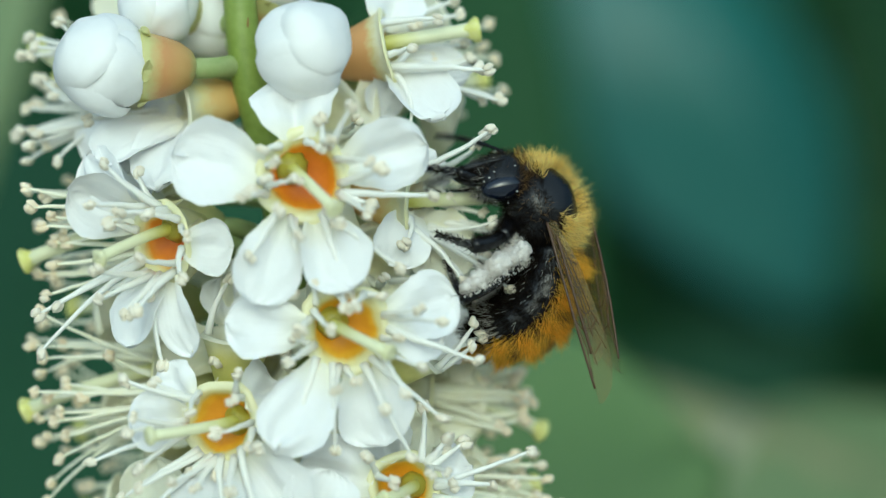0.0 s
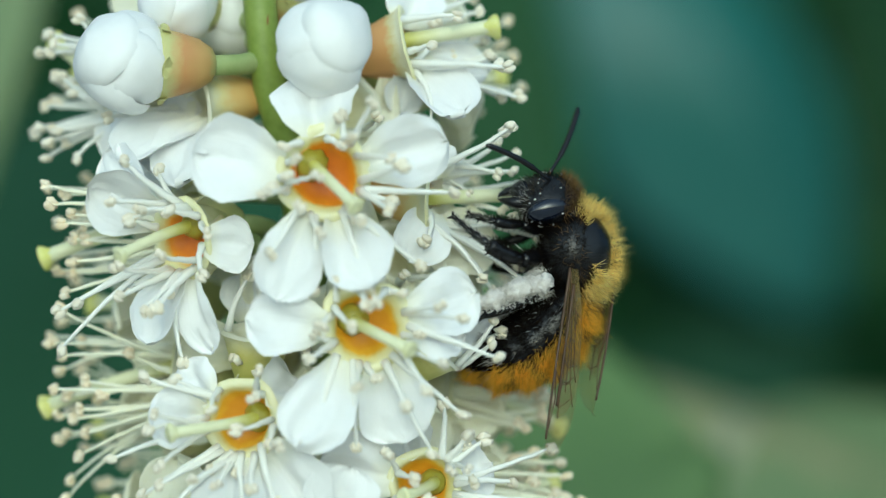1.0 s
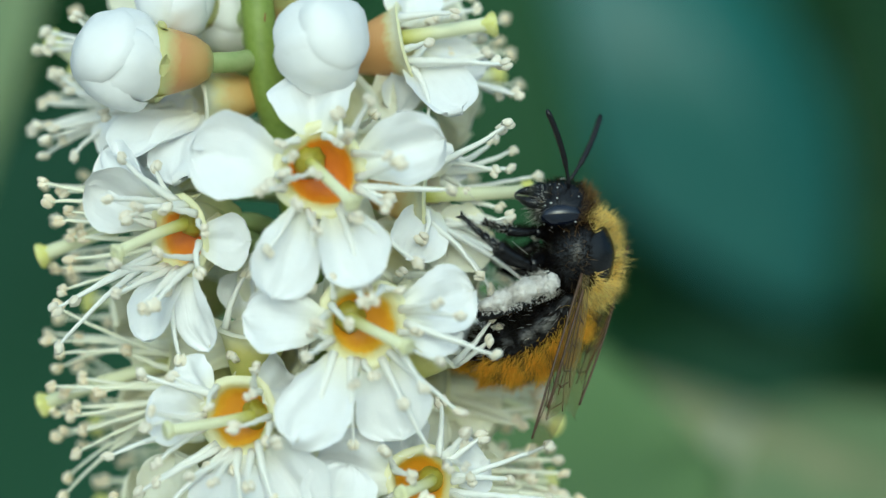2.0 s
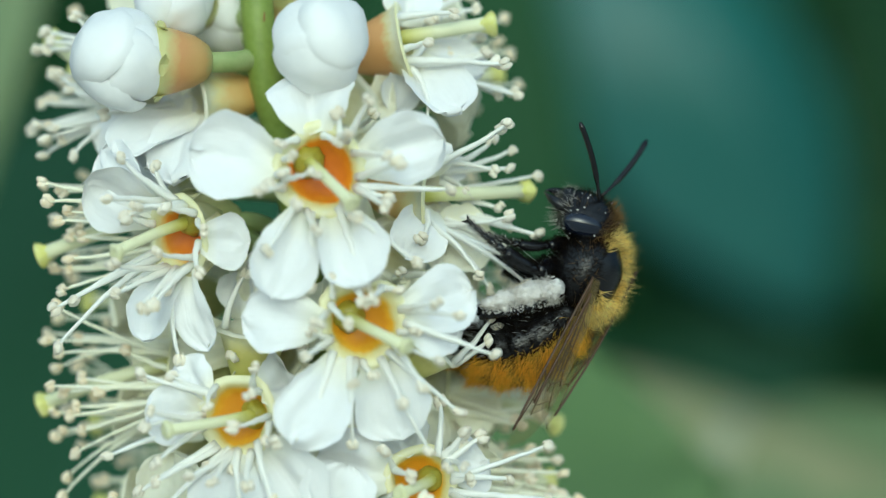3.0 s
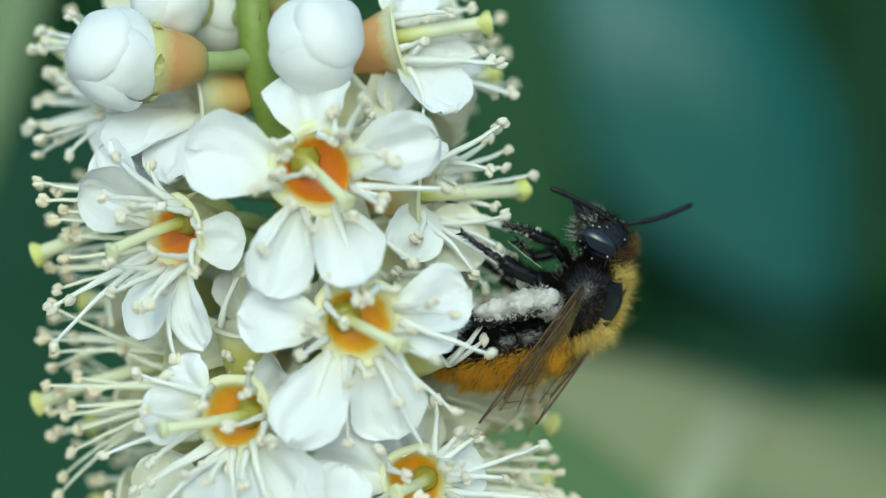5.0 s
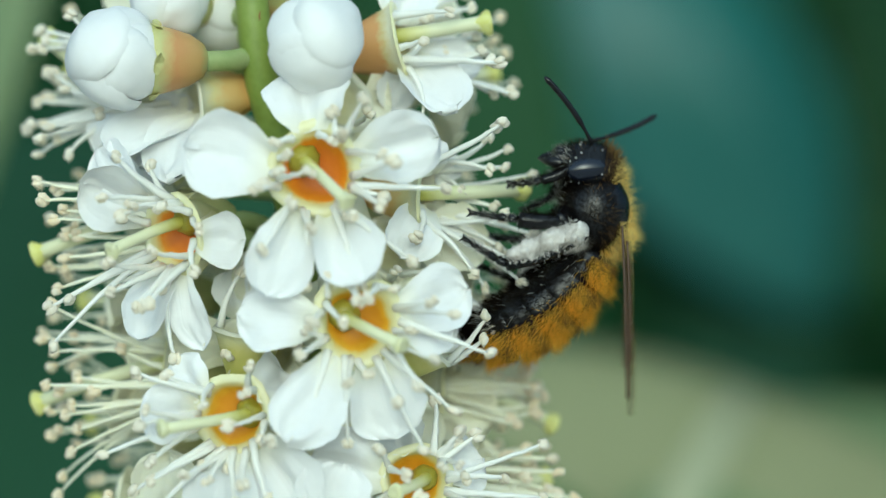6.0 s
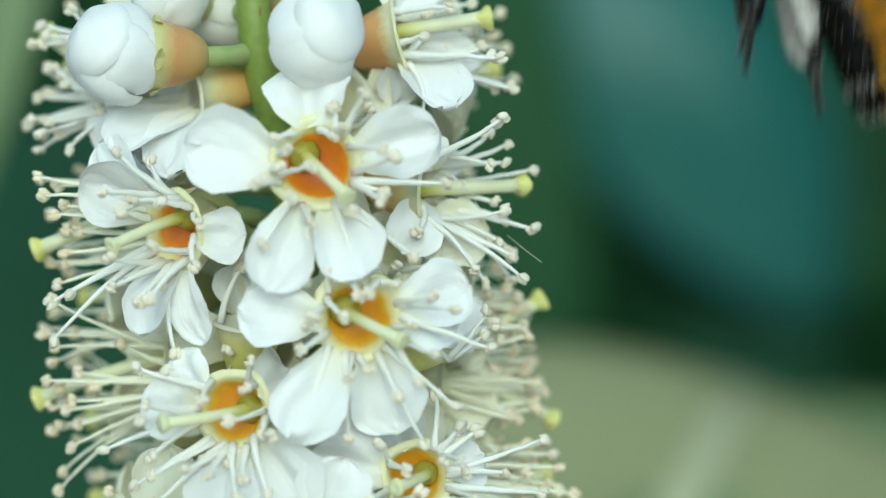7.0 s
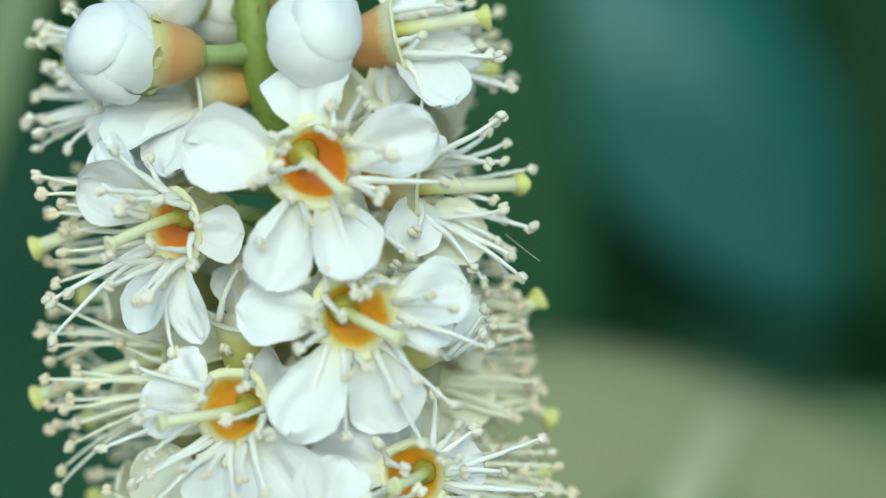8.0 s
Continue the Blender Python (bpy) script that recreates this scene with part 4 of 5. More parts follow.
flower((-0.23, 0.5, -11.98), (0.87, -0.5, -0.01), 1.19,
       petals=[(2.19, 3.95, -12.97, 3.08), (0.89, 1.82, -8.22, 3.11), (-1.85, -3.0, -9.98, 2.83), (-1.85, -2.99, -13.19, 3.1), (0.26, 0.74, -16.21, 2.65)],
       stamens=[(2.79, -0.29, -12.7), (1.35, -2.53, -10.19), (2.2, -1.27, -11.07), (2.79, -1.32, -13.86), (2.66, -0.56, -12.25), (2.82, -2.42, -12.7), (3.24, -0.97, -8.97), (1.94, -2.25, -14.16), (2.56, -2.13, -10.29), (2.26, 2.48, -11.67), (2.9, 2.31, -12.83), (1.48, 2.03, -10.31), (1.69, -0.14, -10.9), (1.18, -0.21, -11.33), (2.19, -0.05, -12.22), (1.92, 0.93, -13.69), (2.08, 2.59, -13.77), (3.09, 2.13, -11.29), (2.35, 0.7, -12.55), (2.89, 0.0, -10.71), (2.24, -0.05, -12.58), (1.64, 0.83, -13.23), (2.07, 1.73, -11.83), (2.95, 1.81, -12.22), (3.24, 2.33, -10.15), (2.37, 2.78, -12.32), (2.45, 0.96, -12.99), (2.38, 2.89, -10.84), (3.2, 1.97, -13.15), (3.35, 1.66, -12.06), (3.51, 2.54, -11.03)],
       stigma=(3.01, -1.4, -11.75), foot=(-5.42, -0.15, -11.9), warm=True)
# two flowers turned away between the open ones
flower((-7.6, -3.7, -2.85), (0.05, -0.25, 0.97), 1.1,
       petals=[(-8.3, -2.6, -0.6, 2.0), (-6.9, -2.4, -0.5, 2.0)],
       stamens=[(-7.9, -4.3, -0.7), (-7.3, -4.4, -0.9), (-7.7, -3.2, -0.5)],
       stigma=None, foot=(-5.5, -0.3, -5.4), calyx=OLIVE_CALYX)
flower((-0.45, -3.9, -3.2), (0.80, -0.15, 0.55), 1.1,
       petals=[(1.3, -2.9, -1.9, 2.0), (1.2, -2.6, -3.0, 2.0)],
       stamens=[(1.6, -4.6, -2.4), (1.9, -3.6, -2.9), (1.5, -4.4, -3.3)],
       stigma=None, foot=(-5.4, -0.3, -4.6), calyx=OLIVE_CALYX)
bud((-12.55, -4.2, 7.68), (-0.93, -0.25, 0.02), 1.97, (-7.74, -2.0, 7.86), 1.05)
bud((-4.93, -6.0, 8.1), (0.08, -0.97, -0.05), 1.91, (-7.18, -2.0, 7.68), 1.00)
bud((-10.78, -2.0, 10.2), (-0.45, -0.88, 0.12), 1.56, (-7.83, -1.5, 9.52), 1.00)
bud((-9.1, 0.6, 9.9), (-0.15, -0.98, -0.1), 1.72, (-7.82, -1.0, 8.66), 1.00)
bud((-6.0, -1, 11.39), (0.5, -0.4, 0.75), 1.38, (-7.74, -2.0, 10.38), 1.00)
bud((-7.97, -2, 12.63), (-0.1, -0.1, 1), 1.15, (-7.79, -2.0, 11.73), 1.10)

# ---- the shrub behind and below ----
shrub = new("laurel_shrub")
tagged(shrub, "dense cherry laurel shrub with large glossy dark green leaves", "shrub")


def leaf_mesh(L, W, fold, droop, seed):
    """A long laurel leaf along +x, its upper side +z: folded along a raised midrib, with arched side veins and a wavy rim."""
    vs, fs = [], []
    nu, nv = 25, 17
    for i in range(nu):
        u = i / (nu - 1)
        w = W * 0.5 * (math.sin(math.pi * u ** 0.85) ** 0.75) + 0.8
        for j in range(nv):
            v = j / (nv - 1) * 2 - 1
            z = fold * abs(v) * w - droop * L * (u - 0.5) ** 2 + 1.2 * math.exp(-(v * 9) ** 2) * (1 - u)
            z += 0.35 * math.sin((u * 9 - abs(v) * 1.4) * 2 * math.pi) * (1 - abs(v)) * min(1, abs(v) * 4)
            z += 1.6 * noise.noise((u * 3 + seed, v * 1.3, 0.2))
            vs.append(((u - 0.5) * L, v * w, z))
    for i in range(nu - 1):
        for j in range(nv - 1):
            a = i * nv + j
            fs.append((a, a + 1, a + nv + 1, a + nv))
    return vs, fs


def leaf_pose(centre, along, normal):
    x = Vector(along).normalized()
    z = Vector(normal)
    z = (z - x * z.dot(x)).normalized()
    y = z.cross(x)
    m = Matrix(((x.x, y.x, z.x, centre[0]), (x.y, y.y, z.y, centre[1]), (x.z, y.z, z.z, centre[2]), (0, 0, 0, 1)))
    m = metres(m)
    m.translation.z += H
    return m


def leaf(centre, along, normal, L, W, mat, fold=0.25, droop=0.15, label=""):
    m = leaf_pose(centre, along, normal)
    v, f = leaf_mesh(L, W, fold, droop, rng.random() * 40)
    ob = link("leaf", v, f, mat, shrub, m, label)
    ob.modifiers.new("thickness", "SOLIDIFY").thickness = 0.0006
    # leaf stalk back into the shrub
    a = Vector((-0.5 * L, 0, -droop * L * 0.25))
    v, f = tube(bezier(a, a + Vector((-10, 0, 0)), a + Vector((-22, 0, -8)), 5), [1.0, 1.1, 1.2, 1.3, 1.4, 1.5], 8)
    link("leaf_stalk", v, f, LEAF, ob)
    return ob


# the leaves that show behind the blossom
pale = leaf((23, 70, -25), (1.0, 0.35, -0.22), (-0.1, -0.55, 0.85), 84, 44, PALE_LEAF, 0.22, 0.12, "pale green matt laurel leaf seen from its underside")
pale_rib = leaf_pose((23, 70, -25), (1.0, 0.35, -0.22), (-0.1, -0.55, 0.85)).inverted()
rib = [pale_rib @ Vector((x * MM, y * MM, H + z * MM)) / MM for x, y, z in ((15.2, 71.3, -19.7), (17.4, 75.4, -16.9), (19.6, 79.5, -14.0), (22.0, 84.0, -10.8))]
v, f = tube(rib, [1.9, 1.8, 1.4, 0.9], 8)
link("side_rib", v, f, RIB, pale, label="pale raised rib")
leaf((42, 84, -24.6), (0.8, 0.9, 0.05), (0.1, -0.5, 0.86), 90, 40, MID_LEAF, 0.18, 0.1, "pale green laurel leaf beside the blossom")
leaf((41, 240, 19.5), (0.50, 0.1, -0.85), (-0.10, -0.72, 0.65), 64, 37, SKY_LEAF, -0.55, 0.55, "glossy leaf with the sky reflection put into its teal colour")
# added darker leaf, standing in for dimmer light on the pale one
green = leaf((-1, 45, -16.4), (1.0, 0.1, 0.25), (0.0, -0.6, 0.8), 36, 44, GREEN_LEAF, 0.15, 0.08, "added green leaf that dims the pale leaf at first")
leaf((-34.2, 75, 17), (0.2, 0.1, 0.97), (-0.4, -0.6, 0.75), 48, 17, MID_LEAF, 0.15, 0.1, "pale leaf edge in the light")
# toned leaves step the bright leaf's fall into shade by colour
leaf((19, 262, 14), (0.25, 0.1, -0.95), (0.15, -0.75, 0.6), 84, 44, DEEP_LEAF, -0.3, 0.3, "deep green leaf with soft shade in its colour")
leaf((26, 264, -8.5), (0.97, 0.1, -0.22), (0.0, -0.75, 0.6), 68, 36, DIM_LEAF, -0.3, 0.25, "green leaf with soft shade in its colour")
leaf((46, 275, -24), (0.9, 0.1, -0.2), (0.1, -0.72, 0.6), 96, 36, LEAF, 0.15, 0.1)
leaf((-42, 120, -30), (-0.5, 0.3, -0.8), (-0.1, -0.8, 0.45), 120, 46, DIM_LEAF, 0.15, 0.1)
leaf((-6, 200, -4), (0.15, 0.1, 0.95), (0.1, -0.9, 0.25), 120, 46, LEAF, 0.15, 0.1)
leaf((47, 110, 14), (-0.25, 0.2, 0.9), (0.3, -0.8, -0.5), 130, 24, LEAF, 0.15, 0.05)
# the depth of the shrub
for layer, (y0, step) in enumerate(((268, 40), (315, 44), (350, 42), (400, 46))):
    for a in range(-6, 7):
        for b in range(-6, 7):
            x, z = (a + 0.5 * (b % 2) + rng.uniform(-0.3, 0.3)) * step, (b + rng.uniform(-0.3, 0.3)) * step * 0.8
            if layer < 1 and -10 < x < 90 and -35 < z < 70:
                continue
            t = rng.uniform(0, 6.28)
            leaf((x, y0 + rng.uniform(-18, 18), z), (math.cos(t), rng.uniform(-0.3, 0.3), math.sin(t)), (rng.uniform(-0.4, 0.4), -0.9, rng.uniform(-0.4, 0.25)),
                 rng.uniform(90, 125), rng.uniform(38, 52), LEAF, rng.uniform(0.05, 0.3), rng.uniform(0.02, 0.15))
# the rest of the shrub down to the ground, too many leaves to count
vs, fs = [], []
for k in range(900):
    c = Vector((rng.uniform(-520, 520), rng.uniform(300, 820), rng.uniform(60, 1480)))
    if abs(c.x) < 300 and c.y < 440 and 880 < c.z < 1330:
        c.y += 160
    m = Matrix.Translation(c) @ pose(0, 0, 0, rng.uniform(20, 110), rng.uniform(-30, 30), rng.uniform(0, 360))
    L, W, o = rng.uniform(85, 125), rng.uniform(34, 48), len(vs)
    for i in range(7):
        u = i / 6
        w = W * 0.5 * math.sin(math.pi * u ** 0.85) ** 0.75 + 0.6
        for v in (-1, 0, 1):
            vs.append(m @ Vector(((u - 0.5) * L, v * w, 0.2 * abs(v) * w - 0.15 * L * (u - 0.5) ** 2)))
    fs += [(o + i * 3 + j, o + i * 3 + j + 1, o + i * 3 + j + 4, o + i * 3 + j + 3) for i in range(6) for j in (0, 1)]
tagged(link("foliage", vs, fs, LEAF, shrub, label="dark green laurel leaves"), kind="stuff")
for (x0, y0, x1, z1) in ((300, 500, 260, 0.25), (-280, 560, -300, 0.20), (4, 40, 2.3, -0.038), (90, 210, 60, 0.10), (-120, 230, -90, 0.12), (10, 260, 20, 0.16)):
    top = (x1, 0 if y0 == 40 else y0, (H + z1) * 1000)
    v, f = tube(bezier((x0, y0, 0), (x0 * 1.2, y0 * 1.1, 600), top, 14), [9 - 0.54 * i if y0 != 40 else 7 - 0.42 * i for i in range(15)], 10)
    link("branch", v, f, BARK, shrub)

# unseen ground, made pale to throw fill light up at the flowers
v, f = [(-40000, -40000, 0), (40000, -40000, 0), (40000, 40000, 0), (-40000, 40000, 0)], [(0, 1, 2, 3)]
tagged(link("ground", v, f, FILL_GROUND), "unseen pale ground that bounces light up into the blossom", "ground", kind="structure")

# ---- the bee ----
# its own space: z ahead, x to its back, -y to its left side
bee = new("bee")
tagged(bee, "black bee with golden orange fur and white pollen on its legs", "bee")
hairs = np.random.RandomState(3)


def fur(name, pts, nrm, comb, length, mat, parent, radius=0.02, spread=0.35, label=""):
    """Tapered hairs on given roots, leaning from the normal towards comb."""
    n = len(pts)
    if n == 0:
        return None
    d = nrm + np.asarray(comb) + hairs.normal(0, spread, (n, 3))
    d /= np.linalg.norm(d, axis=1, keepdims=True)
    bend = np.asarray(comb) * 0.35 + hairs.normal(0, 0.18, (n, 3))
    ln = (length * hairs.uniform(0.55, 1.15, n))[:, None]
    ref = np.where(np.abs(d[:, :1]) < 0.8, [[1.0, 0, 0]], [[0, 1.0, 0]])
    a = np.cross(d, ref)
    a /= np.linalg.norm(a, axis=1, keepdims=True)
    b = np.cross(d, a)
    mid, tip = pts + d * ln * 0.55, pts + d * ln + bend * ln * 0.6
    rings = []
    for c, r in ((pts - d * 0.05, radius), (mid, radius * 0.75)):
        for k in range(3):
            t = 2 * math.pi * k / 3
            rings.append(c + (a * math.cos(t) + b * math.sin(t)) * r)
    rings.append(tip)
    vs = np.stack(rings, 1).reshape(-1, 3)
    fs = []
    for i in range(n):
        o = i * 7
        for k in range(3):
            j = (k + 1) % 3
            fs.append((o + k, o + j, o + 3 + j, o + 3 + k))
            fs.append((o + 3 + k, o + 3 + j, o + 6))
    return tagged(link(name, vs.tolist(), fs, mat, parent, label=label), kind="stuff")


def on_ball(n, radii):
    v = hairs.normal(0, 1, (n, 3))
    v /= np.linalg.norm(v, axis=1, keepdims=True)
    r = np.asarray(radii)
    nn = v / r
    nn /= np.linalg.norm(nn, axis=1, keepdims=True)
    return v * r, nn, v


# thorax: black, with a bare shining shield on the back and a golden coat round it
TH = (1.34, 1.5, 1.72)
v, f = ball(TH, 4, 0.03)
thorax = link("thorax", v, f, CHITIN, bee, label="black thorax with a shining bare shield")
p, nn, u = on_ball(20000, TH)
shield = u @ np.array([0.965, 0.15, 0.21])
gold = (shield < 0.765) & (shield > 0.02) & (hairs.uniform(0, 1, len(u)) < 0.75) & (u[:, 1] > -0.30 + 0.12 * hairs.uniform(-1, 1, len(u)))
fur("golden_coat", p[gold], nn[gold], (0.15, 0, -0.05), 0.74 * (0.8 + 0.4 * hairs.uniform(0, 1, gold.sum())), GOLD, thorax, 0.013, 0.30, "dense golden yellow fur")
low = (~gold) & (shield < 0.77)
fur("dark_coat", p[low][:4200], nn[low][:4200], (-0.15, 0, -0.1), 0.30, DARK_FUR, thorax, 0.009, 0.35)
few = (u[:, 0] < -0.6) & (hairs.uniform(0, 1, len(u)) < 0.05)
flank = (~gold) & (shield < 0.7) & (shield > 0.1) & (hairs.uniform(0, 1, len(u)) < 0.05)
fur("brown_coat", p[flank], nn[flank], (0.1, 0, -0.1), 0.6, BROWN_FUR, thorax, 0.008, 0.35, "tawny brown hairs")
fur("dusted_hair", p[few], nn[few], (-0.2, 0, 0.2), 0.62, PALE_FUR, thorax, 0.007, 0.45, "grey hairs dusted with pollen")

v, f = ball((0.85, 1.0, 0.6), 3, 0.08, 3, (-0.1, 0, 1.5))
link("neck_plate", v, f, CHITIN, thorax)

# head: z towards the mandibles, x towards the face's back
HD = (0.98, 1.42, 1.28)
v, f = ball(HD, 4, 0.05, 2.0)
head = link("head", v, f, CHITIN, bee, label="black head powdered with pollen")
for s in (-1, 1):
    v, f = ball((0.44, 0.36, 0.82), 4)
    link("eye", v, f, EYE, head, pose(0.08 * MM, s * 1.20 * MM, 0.08 * MM, s * -8, -10, 0), "glossy dark compound eye")
    v, f = tube(bezier((0.15, s * 0.6, 0.95), (0.2, s * 0.7, 1.6), (0.15, s * 0.1, 1.95), 7), [0.26, 0.25, 0.23, 0.2, 0.16, 0.12, 0.07, 0.03], 8)
    link("mandible", v, f, CHITIN, head)
v, f = ball((0.42, 0.75, 0.5), 3, 0.1, 4, (0.35, 0, 0.95))
link("clypeus", v, f, CHITIN, head)
p, nn, u = on_ball(2600, HD)
keep = (np.abs(u[:, 1]) < 0.82)
fur("face_hair", p[keep][:1100], nn[keep][:1100], (0, 0, 0.1), 0.26, DARK_FUR, head, 0.008, 0.4)
keep = (u[:, 0] > 0.2) & (np.abs(u[:, 1]) < 0.8) | (u[:, 2] < -0.6)
fur("pollen_hair", p[keep][:110], nn[keep][:110], (0.2, 0, 0.0), 0.32, BROWN_FUR, head, 0.005, 0.5, "short tawny hairs")
keep = (u[:, 2] < -0.45) & (u[:, 0] > -0.3)
fur("nape_hair", p[keep][:420], nn[keep][:420], (0.2, 0, 0.1), 0.5, BROWN_FUR, head, 0.008, 0.4, "tawny hairs on the nape")
keep = (u[:, 2] > 0.55) & (np.abs(u[:, 1]) < 0.85)
fur("chin_hair", p[keep][:170], nn[keep][:170], (-0.2, 0, 0.4), 0.50, PALE_FUR, head, 0.006, 0.45, "grey hairs round the mouth")
dust = []
for k in range(60):
    q = p[-1 - k * 11]
    s = hairs.uniform(0.018, 0.042)
    dust.append(ball((s, s, s * 1.3), 1, 0.3, k, tuple(q * 1.03)))
v, f, mi = joined(*dust)
tagged(link("pollen_grains", v, f, POLLEN, head), kind="stuff")


def antenna_part():
    """Bent scape and a jointed flagellum along +z."""
    path = bezier((0, 0, 0), (-0.12, 0, 1.65), (0.30, 0, 3.3), 16)
    r = [0.07, 0.075, 0.07, 0.07, 0.075] + [0.122 - 0.012 * (i % 2) for i in range(11)] + [0.06]
    v, f = tube(path, r, 9)
    return link("antenna", v, f, CHITIN, bee, label="black jointed antenna")


antennae = [antenna_part(), antenna_part()]

# abdomen: six overlapping plates, each rigid
PLATES = [(0.98, 1.28, 0.95), (1.28, 1.42, 1.1), (1.40, 1.43, 1.15), (1.40, 1.30, 1.1), (1.26, 1.02, 1.0), (1.0, 0.35, 0.95)]
plates = []
for i, (r0, r1, ln) in enumerate(PLATES):
    prof = [(r0 * 0.72, ln * 0.62), (r0 * 0.93, ln * 0.5), (r0, ln * 0.3)] + [(r0 + (r1 - r0) * k / 4, ln * 0.3 - (ln * 0.95) * k / 4) for k in (1, 2, 3, 4)] + [(r1 * 0.93, -ln * 0.72), (r1 * 0.6, -ln * 0.76), (0.02, -ln * 0.78)]
    v, f = lathe(prof, 28)
    v = [(a * 0.93, b * 1.0, c) for a, b, c in v]
    ob = link("tergite", v, f, CHITIN, bee, label="black abdomen plate with orange fur on its back")
    n = 6500
    t = hairs.uniform(0, 1, n)
    ang = hairs.uniform(-math.pi, math.pi, n)
    z = ln * (0.35 - 1.0 * t)
    rr = r0 + (r1 - r0) * np.clip(t, 0, 1)
    nn = np.stack([np.cos(ang), np.sin(ang), np.full(n, (r0 - r1) / ln * -0.6)], 1)
    nn /= np.linalg.norm(nn, axis=1, keepdims=True)
    pts = np.stack([np.cos(ang) * rr * 0.93, np.sin(ang) * rr, z], 1)
    top = np.cos(ang) > 0.45 + 0.12 * hairs.normal(0, 1, n)
    if i == 5:
        top &= np.cos(ang) > 0.6
    # short at the plate's front, in tufts that stand out over its hind rim
    tuft = (0.55 + 0.62 * np.clip(t, 0, 1)) * (0.9 + 0.25 * np.sin(ang * 7 + i * 2.0))
    fur("orange_coat", pts[top], nn[top], (0.05, 0, -0.45), 0.66 * tuft[top], RUST, ob, 0.0095, 0.36, "orange fur")
    brown = top & (hairs.uniform(0, 1, n) < 0.55 - 0.9 * t)
    fur("brown_coat", pts[brown], nn[brown], (0.05, 0, -0.4), 0.5, BROWN_FUR, ob, 0.010, 0.3, "dark brown hairs")
    side = (~top) & (hairs.uniform(0, 1, n) < (0.16 if i < 5 else 0.9))
    fur("dark_coat", pts[side], nn[side], (-0.1, 0, -0.7), 0.42, DARK_FUR, ob, 0.011, 0.35)
    rim = (~top) & (t > 0.5) & (hairs.uniform(0, 1, n) < (0.006 if i < 4 else 0.08))
    fur("fringe", pts[rim], nn[rim], (0, 0, -1.0), 0.40 if i < 4 else 0.6, PALE_FUR, ob, 0.012, 0.3, "pale fringe hairs")
    plates.append(ob)


def limb(name, length, r0, r1, mat=CHITIN, swell=0.0, label=""):
    """A leg joint along +z from its root."""
    n = 9
    path = [Vector((0.05 * length * math.sin(math.pi * i / n), 0, length * i / n)) for i in range(n + 1)]
    r = [r0 + (r1 - r0) * i / n + swell * math.sin(math.pi * i / n) for i in range(n + 1)]
    v, f = tube(path, r, 9)
    ob = link(name, v, f, mat, bee, label=label)
    m = int(260 * length)
    t = hairs.uniform(0.05, 1, m)
    a = hairs.uniform(0, 6.28, m)
    nn = np.stack([np.cos(a), np.sin(a), np.zeros(m)], 1)
    rad = r0 + (r1 - r0) * t
    pts = nn * rad[:, None] + np.stack([np.zeros(m), np.zeros(m), t * length], 1)
    fur("bristles", pts, nn, (0, 0, 0.6), 0.28, DARK_FUR, ob, 0.009, 0.4)
    return ob


def claw_foot(name, length, slim=1.0, label=""):
    """Five narrow tarsal joints that end in two claws."""
    path, r = [], []
    for i in range(5):
        for q, k in ((0.02, 0.75), (0.5, 1.0), (0.93, 1.15)):
            path.append(Vector((0.02 * math.sin(i), 0.03 * math.sin(i * 2), length * (i + q) / 5)))
            r.append((0.165 - 0.02 * i) * k * slim)
    a = tube(path, r, 7)
    pieces = [a]
    for s in (-1, 1):
        pieces.append(tube(bezier((0, 0, length), (s * 0.16, 0, length + 0.12), (s * 0.16, -0.14, length + 0.2), 4), [0.05, 0.045, 0.035, 0.025, 0.01], 5))
    v, f, mi = joined(*pieces)
    ob = link(name, v, f, CHITIN, bee, label=label)
    m = 220
    t, an = hairs.uniform(0, 1, m), hairs.uniform(0, 6.28, m)
    nn = np.stack([np.cos(an), np.sin(an), np.zeros(m)], 1)
    fur("bristles", nn * 0.09 + np.stack([t * 0, t * 0, t * length], 1), nn, (0, 0, 0.8), 0.2, DARK_FUR, ob, 0.011, 0.3)
    fur("dusted_hair", (nn * 0.09 * slim + np.stack([t * 0, t * 0, t * length], 1))[:120], nn[:120], (0, 0, 0.7), 0.24, PALE_FUR, ob, 0.008, 0.4, "grey hairs dusted with pollen")
    return ob


